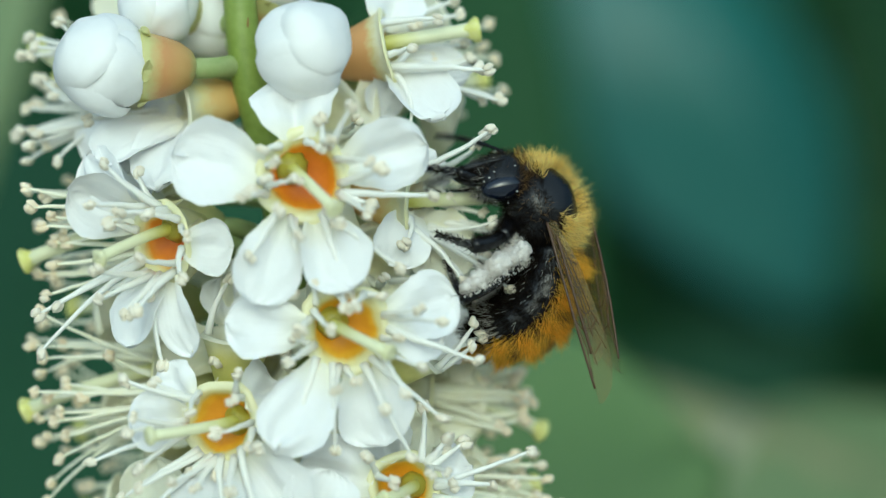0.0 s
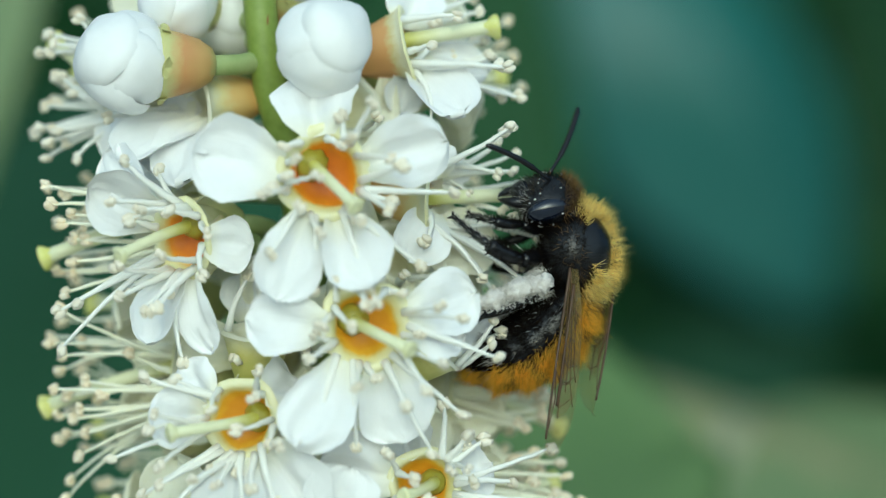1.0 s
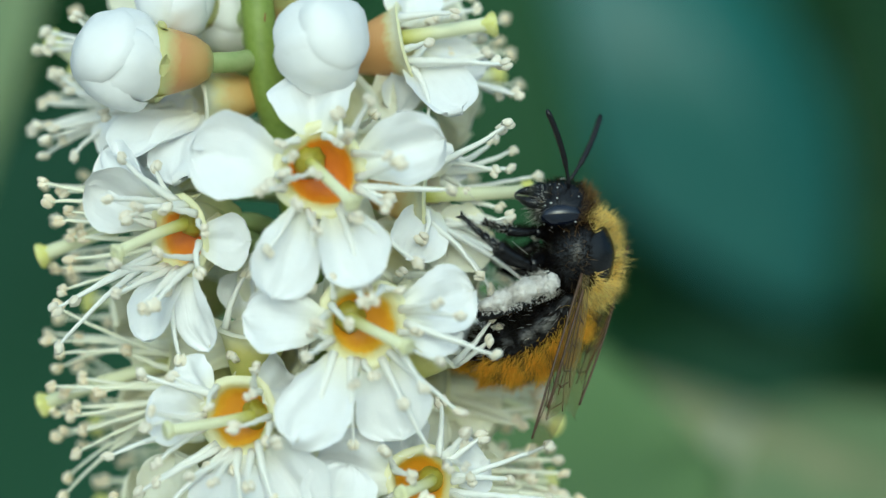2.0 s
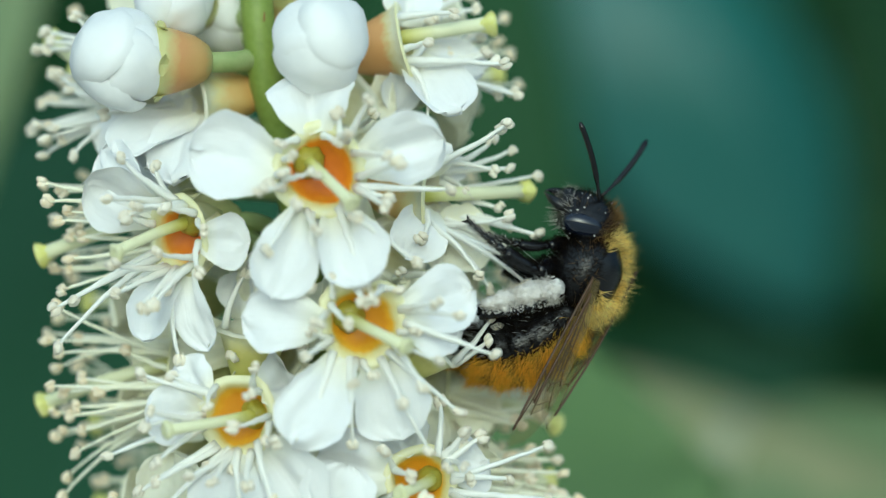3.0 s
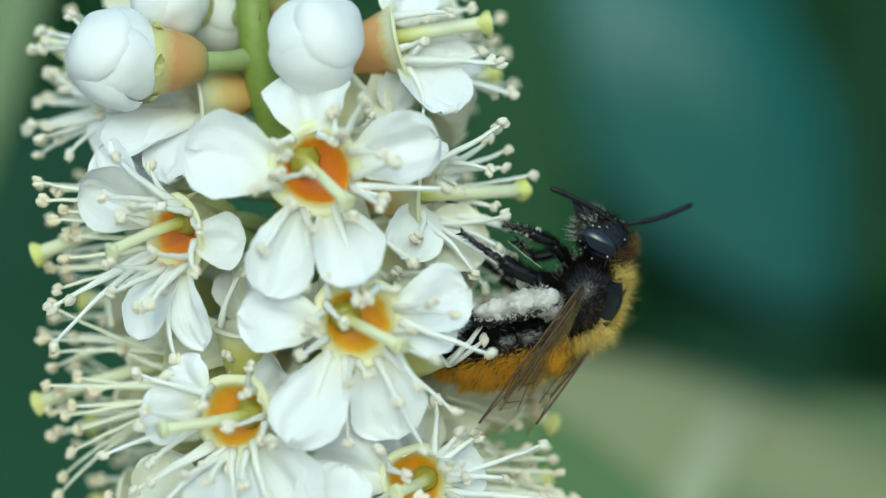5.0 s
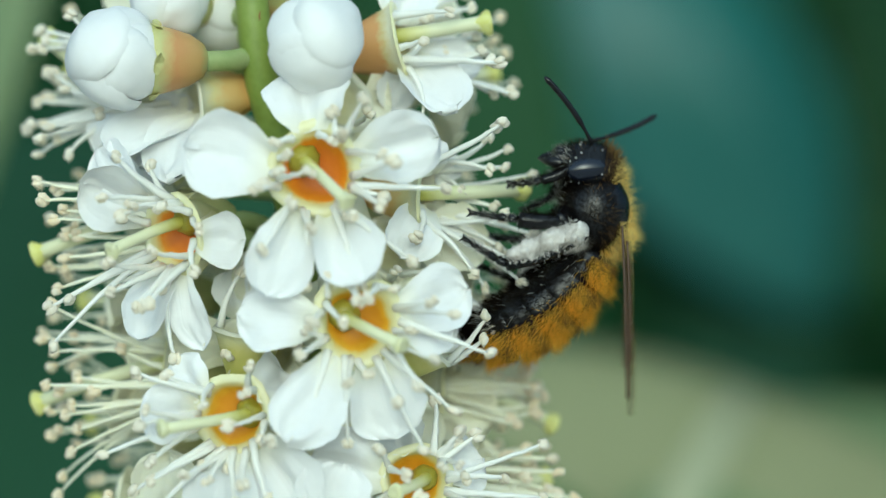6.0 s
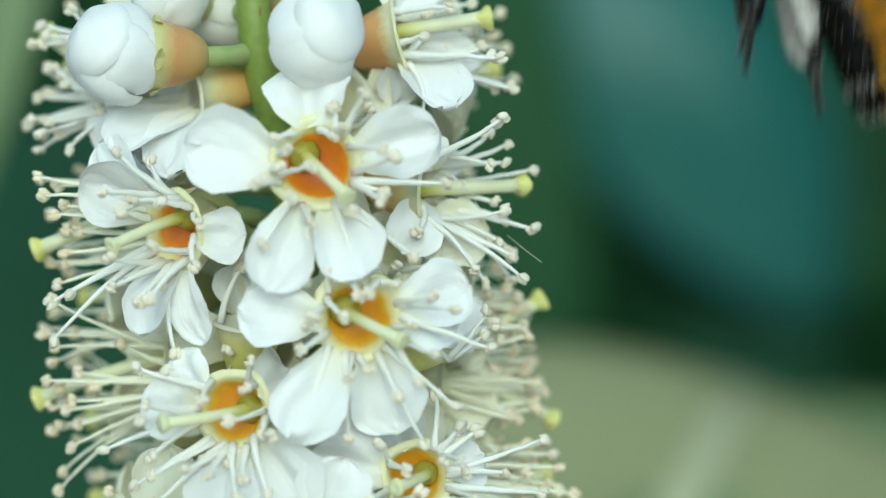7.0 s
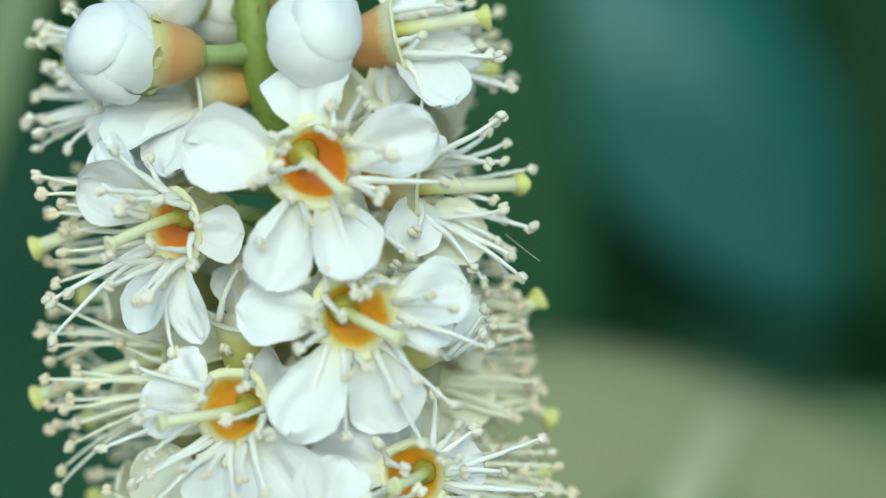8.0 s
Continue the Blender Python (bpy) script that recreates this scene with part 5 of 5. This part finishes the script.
def pollen_coat(ob, length, r, thick):
    """Brush of pale hairs packed with pollen round a hind leg joint, fullest in its upper half."""
    n = 2600
    t, a = hairs.uniform(0.02, 0.98, n), hairs.uniform(0, 6.28, n)
    full = np.clip(1.3 * np.sin(math.pi * np.clip(0.16 + 0.84 * t, 0, 1) ** 0.8), 0.12, 1.0) * np.where(np.cos(a) < 0.35, 1.0, 0.35)
    nn = np.stack([np.cos(a), np.sin(a), np.zeros(n)], 1)
    pts = nn * r * 0.8 + np.stack([t * 0, t * 0, t * length], 1)
    fur("pollen_brush", pts, nn, (-0.25, 0, 0.6), thick * 1.5 * full, PALE_FUR, ob, 0.008, 0.36, "white hairs packed with pollen")
    lumps = []
    for k in range(14):
        # clotted pollen, lump beside lump
        q, s = 0.06 + 0.80 * k / 13, hairs.uniform(0.75, 1.1)
        w = (r + thick * 0.45 * min(1.0, 1.6 * math.sin(math.pi * (0.14 + 0.86 * q) ** 0.8))) * s
        lumps.append(ball((w * 0.8, w * 0.9, 0.15 * length * s), 3, 0.55, k * 3.7, (-0.24 + hairs.uniform(-0.14, 0.14), 0.06 + hairs.uniform(-0.14, 0.14), q * length)))
    for k in range(900):
        q = pts[k] + nn[k] * thick * full[k] * hairs.uniform(0.15, 1.25)
        s = hairs.uniform(0.015, 0.045)
        lumps.append(ball((s, s, s), 1, 0, 0, tuple(q)))
    v, f, mi = joined(*lumps)
    tagged(link("pollen_load", v, f, POLLEN, ob, label="whitish grey pollen"), kind="stuff")


legs = {}
REACH = {"fore": (1.3, 1.2), "middle": (1.5, 1.6), "hind": (1.2, 3.3)}
for side in (-1, 1):
    for name, fl, tl, sl in (("fore", 1.2, 1.2, 1.5), ("middle", 1.5, 1.6, 1.9), ("hind", 1.2, 3.3, 2.2)):
        slim = 0.72 if name == "fore" else 1.15 if name == "middle" else 1.0
        a = limb("femur", fl, 0.25 * slim, 0.22 * slim, swell=0.10 * slim)
        b = limb("tibia", tl, 0.18 * slim, 0.25 * slim, swell=0.06 * slim)
        c = claw_foot("tarsus", sl, 0.8 if name == "fore" else 1.0)
        if name == "hind":
            pollen_coat(a, fl, 0.24, 0.40)
            pollen_coat(b, tl, 0.24, 0.52)
        legs[name, side] = (a, b, c)


def wing_part(name, L, W, label):
    """A membrane along -z with a stiff front edge and a net of veins."""
    vs, fs = [], []
    nu, nv = 19, 9

    def spot(u, v):
        lead = 0.10 * W * math.sin(math.pi * u)
        trail = -W * max(0.12 * (1 - u), math.sin(math.pi * (0.02 + 0.98 * u ** 1.5)) ** 0.55 if u < 1 else 0)
        return Vector((lead + (trail - lead) * v, 0.05 * math.sin(u * 9) * v + 0.10 * W * v * v - 0.25 * u * u, -u * L))
    for i in range(nu):
        for j in range(nv):
            vs.append(spot(i / (nu - 1), j / (nv - 1)))
    for i in range(nu - 1):
        for j in range(nv - 1):
            a = i * nv + j
            fs.append((a, a + 1, a + nv + 1, a + nv))
    ob = link(name, vs, fs, WING, bee, label=label)
    lines = [[(u / 12, 0.0) for u in range(12)], [(0.02, 0.1), (0.2, 0.22), (0.4, 0.3), (0.62, 0.34), (0.8, 0.42)], [(0.02, 0.2), (0.2, 0.5), (0.42, 0.62), (0.6, 0.7), (0.72, 0.9)],
             [(0.2, 0.5), (0.24, 0.85)], [(0.4, 0.3), (0.42, 0.62)], [(0.55, 0.04), (0.62, 0.34), (0.6, 0.7)], [(0.55, 0.03), (0.7, 0.18), (0.86, 0.06)], [(0.72, 0.19), (0.74, 0.4), (0.68, 0.78)]]
    pieces = []
    for k, ln in enumerate(lines):
        pts = [spot(*q) for q in ln]
        full = []
        for q in range(len(pts) - 1):
            full += [pts[q].lerp(pts[q + 1], w / 3) for w in range(3)]
        full.append(pts[-1])
        pieces.append(tube(full, [(0.05 if k == 0 else 0.022)] * len(full), 5))
    v, f, mi = joined(*pieces)
    tagged(link("vein_net", v, f, VEIN, ob, label="dark brown vein net"), kind="stuff")
    return ob


wings = {}
for side in (-1, 1):
    wings["fore", side] = wing_part("forewing", 7.3, 1.8, "smoky brown translucent forewing")
    wings["hind", side] = wing_part("hindwing", 5.2, 1.25, "smoky brown translucent hindwing")


# ---- what moves (millimetres, seconds first) ----
BODY_PERCHED = [
    (0, 3.87, 1.63, -18, -40), (0.5, 4.3, 0.58, -9, -40), (0.7, 4.68, 0.29, -7, -40), (0.9, 5.24, -0.2, -1, -40),
    (1.5, 5.21, 0.02, 0, -40), (3, 5.63, -0.98, 20, -36), (3.5, 5.8, -1.31, 25, -33), (4.5, 5.43, -2.65, 38, -30),
    (5.8, 6.07, 0.74, 4, -24), (6, 5.99, 1.47, 0, -22),
]
BODY_LEAVING = [
    (6.2, 6.37, 2.14, -12, -22), (6.3, 6.33, 2.36, -16, -22), (6.4, 6.55, 3.25, -20, -22),
    (6.5, 6.86, 3.99, -23, -20), (6.6, 7.75, 6.6, -32, -20), (6.7, 8.16, 8.0, -45, -20), (6.8, 10.79, 8.0, -68, -18),
    (6.9, 13.33, 8.38, -72, -15), (7.0, 13.84, 12.39, -50, -15), (7.2, 19.08, 19.19, -70, -15),
    (8.0, 49.38, 41.02, -75, 0),
]
HEAD_PERCHED = [
    (0, 2.33, 2.8, 93), (0.5, 3.04, 2.32, 92), (0.7, 3.49, 2.17, 92), (0.9, 4.09, 1.94, 92), (1.5, 4.22, 1.98, 92),
    (3, 5.67, 1.23, 62), (3.5, 6.38, 0.68, 48), (4.5, 6.66, -0.28, 26), (5.8, 5.86, 2.56, 84), (6, 5.68, 3.28, 86),
]
HEAD_LEAVING = [
    (6.2, 5.26, 3.92, 88), (6.3, 5.08, 4.14, 88), (6.4, 5.08, 5.04, 86), (6.5, 5.08, 5.48, 82), (6.6, 5.75, 7.78, 84),
    (6.7, 5.93, 9.05, 98), (6.8, 8.49, 8.67, 118), (6.9, 11.1, 8.76, 138), (7, 12.06, 13.84, 115),
    (7.2, 16.29, 19.74, 120), (8, 47.04, 41.58, 120),
]
TAIL_PERCHED = [
    (0.0, 0.98, -3.36, 1.29), (0.5, 0.85, -4.03, 1.03), (0.7, 0.94, -4.08, 0.98), (0.9, 1.2, -4.43, 0.89),
    (1.5, 0.98, -3.99, 0.8), (3.0, 0.58, -3.77, 0.8), (3.5, 0.47, -4.03, 0.56), (4.5, -0.09, -4.21, 0.13),
    (5.8, 0.76, -3.72, 0.58), (6.0, 0.62, -3.45, 0.89),
]
TAIL_LEAVING = [
    (6.2, 1.74, -3.36, 1.0), (6.3, 2.18, -3.72, 1.11), (6.4, 4.19, -4.26, 1.11), (6.5, 6.15, -3.59, 0.98),
    (6.6, 9.38, -1.09, 1.29), (6.7, 11.5, 1.18, 1.23), (6.8, 17.2, 3.99, 0.67), (6.9, 20.19, 4.92, 0.62),
    (7.0, 17.18, 5.59, 0.49), (7.2, 24.42, 14.28, 0.67), (8.0, 55.62, 37.01, 0.67),
]
FORELEG_PERCHED = [
    (0, 1.25, 3.14, 0.4, 3.05, -0.53, 3.14), (0.5, 2.14, 1.09, 1.63, 1.05, 1.03, 1.18),
    (1.5, 3.14, 1.09, 2.6, 1.08, 1.96, 1.25), (3.0, 4.03, 0.11, 3.19, 0.16, 2.25, 0.38),
    (3.5, 4.59, 2.3, 4.06, 2.76, 3.43, 3.41), (4.0, 4.4, 0.5, 4.0, 1.0, 3.5, 0.6), (4.5, 4.2, -0.3, 3.5, 0.15, 2.8, 0.6),
    (5.8, 4.81, 2.96, 4.08, 2.65, 3.25, 2.52), (6.0, 4.92, 3.1, 4.04, 2.75, 3.08, 2.58),
]
FORELEG_LEAVING = [
    (6.3, 4.48, 3.48, 3.63, 3.09, 2.7, 2.87), (6.5, 4.59, 3.7, 3.5, 3.28, 2.32, 3.03),
    (6.6, 4.81, 6.48, 4.43, 5.59, 3.97, 4.88), (6.7, 5.7, 7.38, 5.62, 6.53, 5.44, 5.86),
    (6.8, 8.16, 7.04, 8.33, 6.36, 8.42, 5.86), (6.9, 9.94, 7.6, 10.3, 6.79, 10.56, 6.15),
    (7.0, 11.28, 10.72, 11.47, 9.96, 11.57, 9.38), (7.2, 15.73, 17.18, 15.92, 16.42, 16.02, 15.84),
    (8.0, 46.04, 39.02, 46.23, 38.26, 46.33, 37.68),
]
MIDLEG_PERCHED = [
    (0, 2.25, 0.11, 1.29, 0.18, 0.25, 0.42), (0.5, 2.36, -0.38, 1.43, 0.2, 0.4, 0.96),
    (1.5, 2.92, -0.74, 1.72, 0.29, 0.42, 1.49), (3.0, 3.36, -1.05, 1.94, 0.16, 0.42, 1.54),
    (3.5, 3.14, -1.05, 1.78, 0.16, 0.33, 1.54), (4.5, 2.43, -1.4, 1.2, 0.1, 0.0, 1.6),
    (5.8, 4.59, 0.87, 2.52, 1.05, 0.36, 1.4), (6.0, 4.48, 1.05, 2.44, 1.18, 0.31, 1.49),
]
MIDLEG_LEAVING = [
    (6.3, 4.81, 0.87, 2.96, 0.8, 1.03, 0.91), (6.5, 4.59, 2.65, 3.99, 2.18, 3.3, 1.89),
    (6.6, 5.59, 4.59, 4.36, 3.78, 3.03, 3.14), (6.7, 6.15, 5.37, 4.91, 4.11, 3.59, 3.03),
    (6.8, 9.38, 6.15, 9.2, 5.14, 8.94, 4.3), (6.9, 11.28, 6.48, 11.26, 4.89, 11.16, 3.48),
    (7.0, 12.17, 10.72, 11.99, 9.4, 11.72, 8.27), (7.2, 16.62, 17.18, 16.45, 15.87, 16.18, 14.73),
    (8.0, 46.93, 39.02, 46.75, 37.7, 46.48, 36.57),
]
HINDLEG_PERCHED = [
    (0, 3.59, -0.65, 1, -1.75, 0.4, -1.14), (0.5, 3.81, -1.87, 1, -2.4, 0.25, -1.69),
    (1.5, 4.6, -1.5, 1.7, -2.5, 0.69, -1.58), (3, 4.8, -1.9, 1.4, -2.5, 0.53, -1.72),
    (3.5, 5, -1.8, 1.3, -2.4, 0.49, -1.72), (4.5, 4.1, -2.5, 1, -3, 0.13, -1.49),
    (5.8, 5.59, 0.13, 2.7, -0.91, 1.43, -0.47), (6, 5.82, 0.51, 3.03, -0.38, 1.14, 0.2),
]
HINDLEG_LEAVING = [
    (6.3, 6.26, 1.85, 3.7, 0.65, 0.98, 1.14), (6.5, 6.71, 2.96, 4.26, 1.14, 1.58, 1.23),
    (6.6, 7.71, 5.59, 6.26, 3.14, 4.48, 0.74), (6.7, 8.49, 7.04, 7.31, 3.48, 6.6, 1.25),
    (6.8, 11.16, 7.26, 12.17, 5.04, 13.73, 2.47), (6.9, 12.61, 8.04, 13.99, 5.37, 15.29, 3.14),
    (7.0, 13.73, 11.16, 14.35, 8.27, 14.53, 7.04), (7.2, 18.18, 17.63, 18.81, 14.73, 18.99, 13.5),
    (8.0, 48.49, 39.46, 49.11, 36.57, 49.29, 35.34),
]
FEELER_PERCHED = [
    (0, -0.2, 4.81, -1.31, 2.58), (0.2, 2.58, 5.37, 2.14, 4.03), (0.5, 3.21, 6.8, 2.05, 4.21),
    (0.9, 4.99, 6.08, 3.36, 3.81), (1.0, 5.93, 5.93, 3.08, 3.41), (1.5, 6.22, 6.4, 2.43, 4.48),
    (1.7, 6.26, 6.26, 3.92, 4.7), (3.0, 8.71, 4.48, 5.7, 4.32), (3.5, 9.83, 3.86, 3.03, 1.63),
    (4.5, 10.65, 0.96, 4.1, 0.87), (5.8, 9.09, 4.35, 4.81, 6.71), (6.0, 8.56, 5.06, 4.19, 6.84),
]
FEELER_LEAVING = [
    (6.2, 7.22, 5.73, 3.59, 7.33), (6.3, 6.6, 6.15, 3.14, 7.38), (6.4, 6.71, 6.71, 3.36, 7.6),
    (6.5, 6.42, 7.42, 3.03, 8.27), (6.6, 6.48, 10.05, 3.92, 9.94), (6.7, 7.26, 11.16, 4.48, 11.83),
    (6.8, 8.82, 11.39, 6.15, 10.94), (6.9, 11.21, 11.88, 8.53, 11.43), (7.0, 12.66, 14.89, 9.98, 14.44),
    (7.2, 16.67, 22.57, 13.99, 22.13), (8.0, 47.42, 44.41, 44.75, 43.97),
]
WINGS = [
    (0, 4.03, 1.03, 6.26, -5.99, 6.04, 0.25, 7.15, -4.88),
    (0.5, 4.37, 0.02, 5.44, -7.11, 6.19, -0.53, 6.86, -5.37),
    (0.9, 4.92, -0.76, 4.19, -7.89, 6.71, -1.65, 6.19, -6.62),
    (1.5, 5.15, -0.65, 4.14, -7.44, 6.71, -1.65, 5.93, -6.33),
    (3.0, 5.82, -1.09, 2.52, -7.78, 6.71, -2.65, 4.19, -7.15),
    (3.5, 5.82, -1.2, 1.76, -7.55, 6.71, -2.99, 3.48, -7.22),
    (4.5, 5.04, -2.09, -0.2, -7.33, 6.15, -3.65, 2.14, -7.55),
    (5.8, 6.6, 1.25, 5.75, -5.55, 7.15, 0.47, 6.82, -5.77),
    (6.0, 6.93, 0.91, 7.31, -6.55, 7.15, 0.47, 7.53, -6.55),
]
SWAY = [
    (0, -0.413, -0.505),
    (0.25, -0.482, -0.459),
    (0.5, -0.482, -0.367),
    (0.6, -0.344, -0.390),
    (0.7, -0.115, -0.413),
    (0.8, 0.643, -0.413),
    (0.9, 0.344, -0.390),
    (1.0, 0.367, -0.390),
    (1.5, 0.298, -0.298),
    (3, 0.230, -0.276),
    (3.5, 0.184, -0.253),
    (4, 0.161, -0.253),
    (4.5, 0.092, -0.253),
    (6, 0.046, -0.230),
    (6.2, 0.092, -0.184),
    (6.5, 0.138, -0.069),
    (6.7, 0.092, -0.057),
    (7, 0.069, -0.046),
    (7.5, 0.046, -0.034),
    (8, 0.000, 0.000),
]


def motions():
    # the pale leaf rises; the added green one sinks, imitating the brightening
    walk(green, [(t, leaf_pose((-1, 45, -16.4 - k), (1.0, 0.1, 0.25), (0.0, -0.6, 0.8))) for t, k in ((0, 0.0), (3.0, 0.8), (4.5, 4.0), (5.8, 10.0), (6.5, 12.0), (8, 15.0))])
    rows = []
    for t, k in ((0, 0.8), (3.0, 0.6), (4.5, 0.3), (5.8, 0.12), (6.5, 0.05), (8, 0.0)):
        rows.append((t, leaf_pose((23, 70, -25 - 2.5 * k), (1.0, 0.35, -0.22), (-0.1, -0.55, 0.85))))
    walk(pale, rows)
    walk(raceme, [(t, pose(x * MM, 0, H + z * MM)) for t, x, z in SWAY])

    def at(rows, t):
        """The row's values at t, eased between its neighbours."""
        for a, b in zip(rows, rows[1:]):
            if t <= b[0]:
                k = max(0.0, (t - a[0]) / (b[0] - a[0]))
                return [p + (q - p) * k for p, q in zip(a[1:], b[1:])]
        return list(rows[-1][1:])

    body, skull, tail = BODY_PERCHED + BODY_LEAVING, HEAD_PERCHED + HEAD_LEAVING, TAIL_PERCHED + TAIL_LEAVING
    feeler = FEELER_PERCHED + FEELER_LEAVING
    walks = {"fore": FORELEG_PERCHED + FORELEG_LEAVING, "middle": MIDLEG_PERCHED + MIDLEG_LEAVING, "hind": HINDLEG_PERCHED + HINDLEG_LEAVING}
    times = sorted({r[0] for r in body} | {r[0] for r in feeler})
    Y = -3.0

    def body_pose(t):
        x, z, lean, roll = at(body, t)
        return pose(x, Y, z, 0, lean, 0) @ pose(0, 0, 0, 0, 0, roll)

    def carried(t, m):
        """A pose given in the plant's millimetres, in the bee's own space in metres."""
        return metres(body_pose(t).inverted() @ m)

    rows = []
    for t in times:
        m = metres(body_pose(t))
        m.translation.z += H
        rows.append((t, m))
    walk(bee, rows)

    def aim(t, root, tip, spin=(0, -1, 0)):
        return carried(t, facing(root, Vector(tip) - Vector(root), spin))

    # head, with the mandibles along its z
    def head_pose(t):
        x, z, turn = at(skull, t)
        roll = at(body, t)[3]
        return pose(x, Y - 0.1, z, 0, -turn, 0) @ pose(0, 0, 0, 0, 0, roll * 0.6)
    walk(head, [(t, carried(t, head_pose(t) @ pose(0, 0, 0))) for t in times])
    for k, ob in enumerate(antennae):
        rows = []
        for t in times:
            x, z = at(feeler, t)[2 - 2 * k:4 - 2 * k]
            s = -1 if k == 0 else 1
            root = head_pose(t) @ Vector((0.95, s * 0.35, -0.1))
            rows.append((t, aim(t, root, (x, Y + s * 1.6, z))))
        walk(ob, rows)

    # abdomen plates along an arc from the waist to the tail
    for i, ob in enumerate(plates):
        rows = []
        for t in times:
            x, z, sag = at(tail, t)
            m = body_pose(t)
            a = m @ Vector((-0.05, 0, -1.35))
            b = Vector((x, Y + 0.4, z))
            side = (b - a).normalized().cross(Vector((0, 1, 0)))
            if side.dot(m.to_3x3() @ Vector((1, 0, -1))) < 0:
                side = -side
            ctrl = (a + b) / 2 + side * sag * 2

            def arc(q):
                return a * (1 - q) ** 2 + ctrl * 2 * q * (1 - q) + b * q * q
            q = (i + 0.55) / 6
            d = arc(q - 0.05) - arc(q + 0.05)
            back = m.to_3x3() @ Vector((1, 0, 0)) + side * 0.8
            back.y = back.y * (0.2 if t < 5.0 else 0.9) - 0.4 * min(1.0, max(0.0, (t - 6.1) / 0.5))
            z_ax = d.normalized()
            x_ax = (back - z_ax * back.dot(z_ax)).normalized()
            y_ax = z_ax.cross(x_ax)
            c = arc(q)
            rows.append((t, carried(t, Matrix(((x_ax.x, y_ax.x, z_ax.x, c.x), (x_ax.y, y_ax.y, z_ax.y, c.y), (x_ax.z, y_ax.z, z_ax.z, c.z), (0, 0, 0, 1))))))
        walk(ob, rows)

    # legs: hip on the thorax, then knee, ankle and claw
    for (name, s), (a, b, c) in legs.items():
        hip = {"fore": (-1.05, 0.75, 0.95), "middle": (-1.15, 0.85, 0.0), "hind": (-0.95, 0.9, -0.95)}[name]
        out = {"fore": 1.3, "middle": 2.0, "hind": 2.0}[name]
        ra, rb, rc = [], [], []
        for t in times:
            kx, kz, ax, az, tx, tz = at(walks[name], t)
            m = body_pose(t)
            far = 0.0 if s < 0 else 1.0
            h = m @ Vector((hip[0], s * hip[1], hip[2]))
            k = Vector((kx + 0.25 * far, Y + s * out, kz - 0.5 * far))
            n = Vector((ax + 0.35 * far, Y + s * (out + 0.1), az - 0.8 * far))
            e = Vector((tx + 0.4 * far, Y + s * out * 0.7, tz - 0.9 * far))
            fl, tl = REACH[name]
            k = h + (k - h).normalized() * fl
            n = k + (n - k).normalized() * tl
            ra.append((t, aim(t, h, k)))
            rb.append((t, aim(t, k, n)))
            rc.append((t, aim(t, n, e)))
        walk(a, ra), walk(b, rb), walk(c, rc)

    # wings: folded along the back, then beating from just after 6 s
    rest = WINGS
    for (name, s), ob in wings.items():
        rows = []
        for r in rest:
            t = r[0]
            i = 1 if s < 0 else 5
            root = Vector((r[i], Y + (-1.7 if s < 0 else 0.3), r[i + 1]))
            tip = Vector((r[i + 2], Y + (-2.6 if s < 0 else -0.6), r[i + 3]))
            if s > 0:
                root = tip + (root - tip).normalized() * 7.3
            d = root - tip
            m = facing(root, d, (0, -1, 0)) @ pose(0, 0, 0, 0, 0, (62 if t < 5.9 else 82) if s < 0 else (126 if t < 5.9 else 100))
            if name == "hind":
                m = m @ pose(-0.15, 0.15, -0.6, 0, 2, 0)
            rows.append((t, carried(t, m)))
        n0, n1 = round(6.1 * FPS), round(7.3 * FPS)
        for k in list(range(n0, n1 + 1)) + [8 * FPS]:
            up = (35, 118, 80, 35, -48, -10)[k % 6]
            e = radians(up)
            d = Vector((math.cos(e) * 0.95, s * math.sin(e), -0.42 + (0.12 if name == "fore" else -0.25))).normalized()
            root = Vector((1.05, s * 0.85, 0.15 if name == "fore" else -0.35))
            rows.append((k / FPS, metres(facing(root, -d, d.cross(Vector((0, -s, 0)))))))
        walk(ob, rows)


motions()
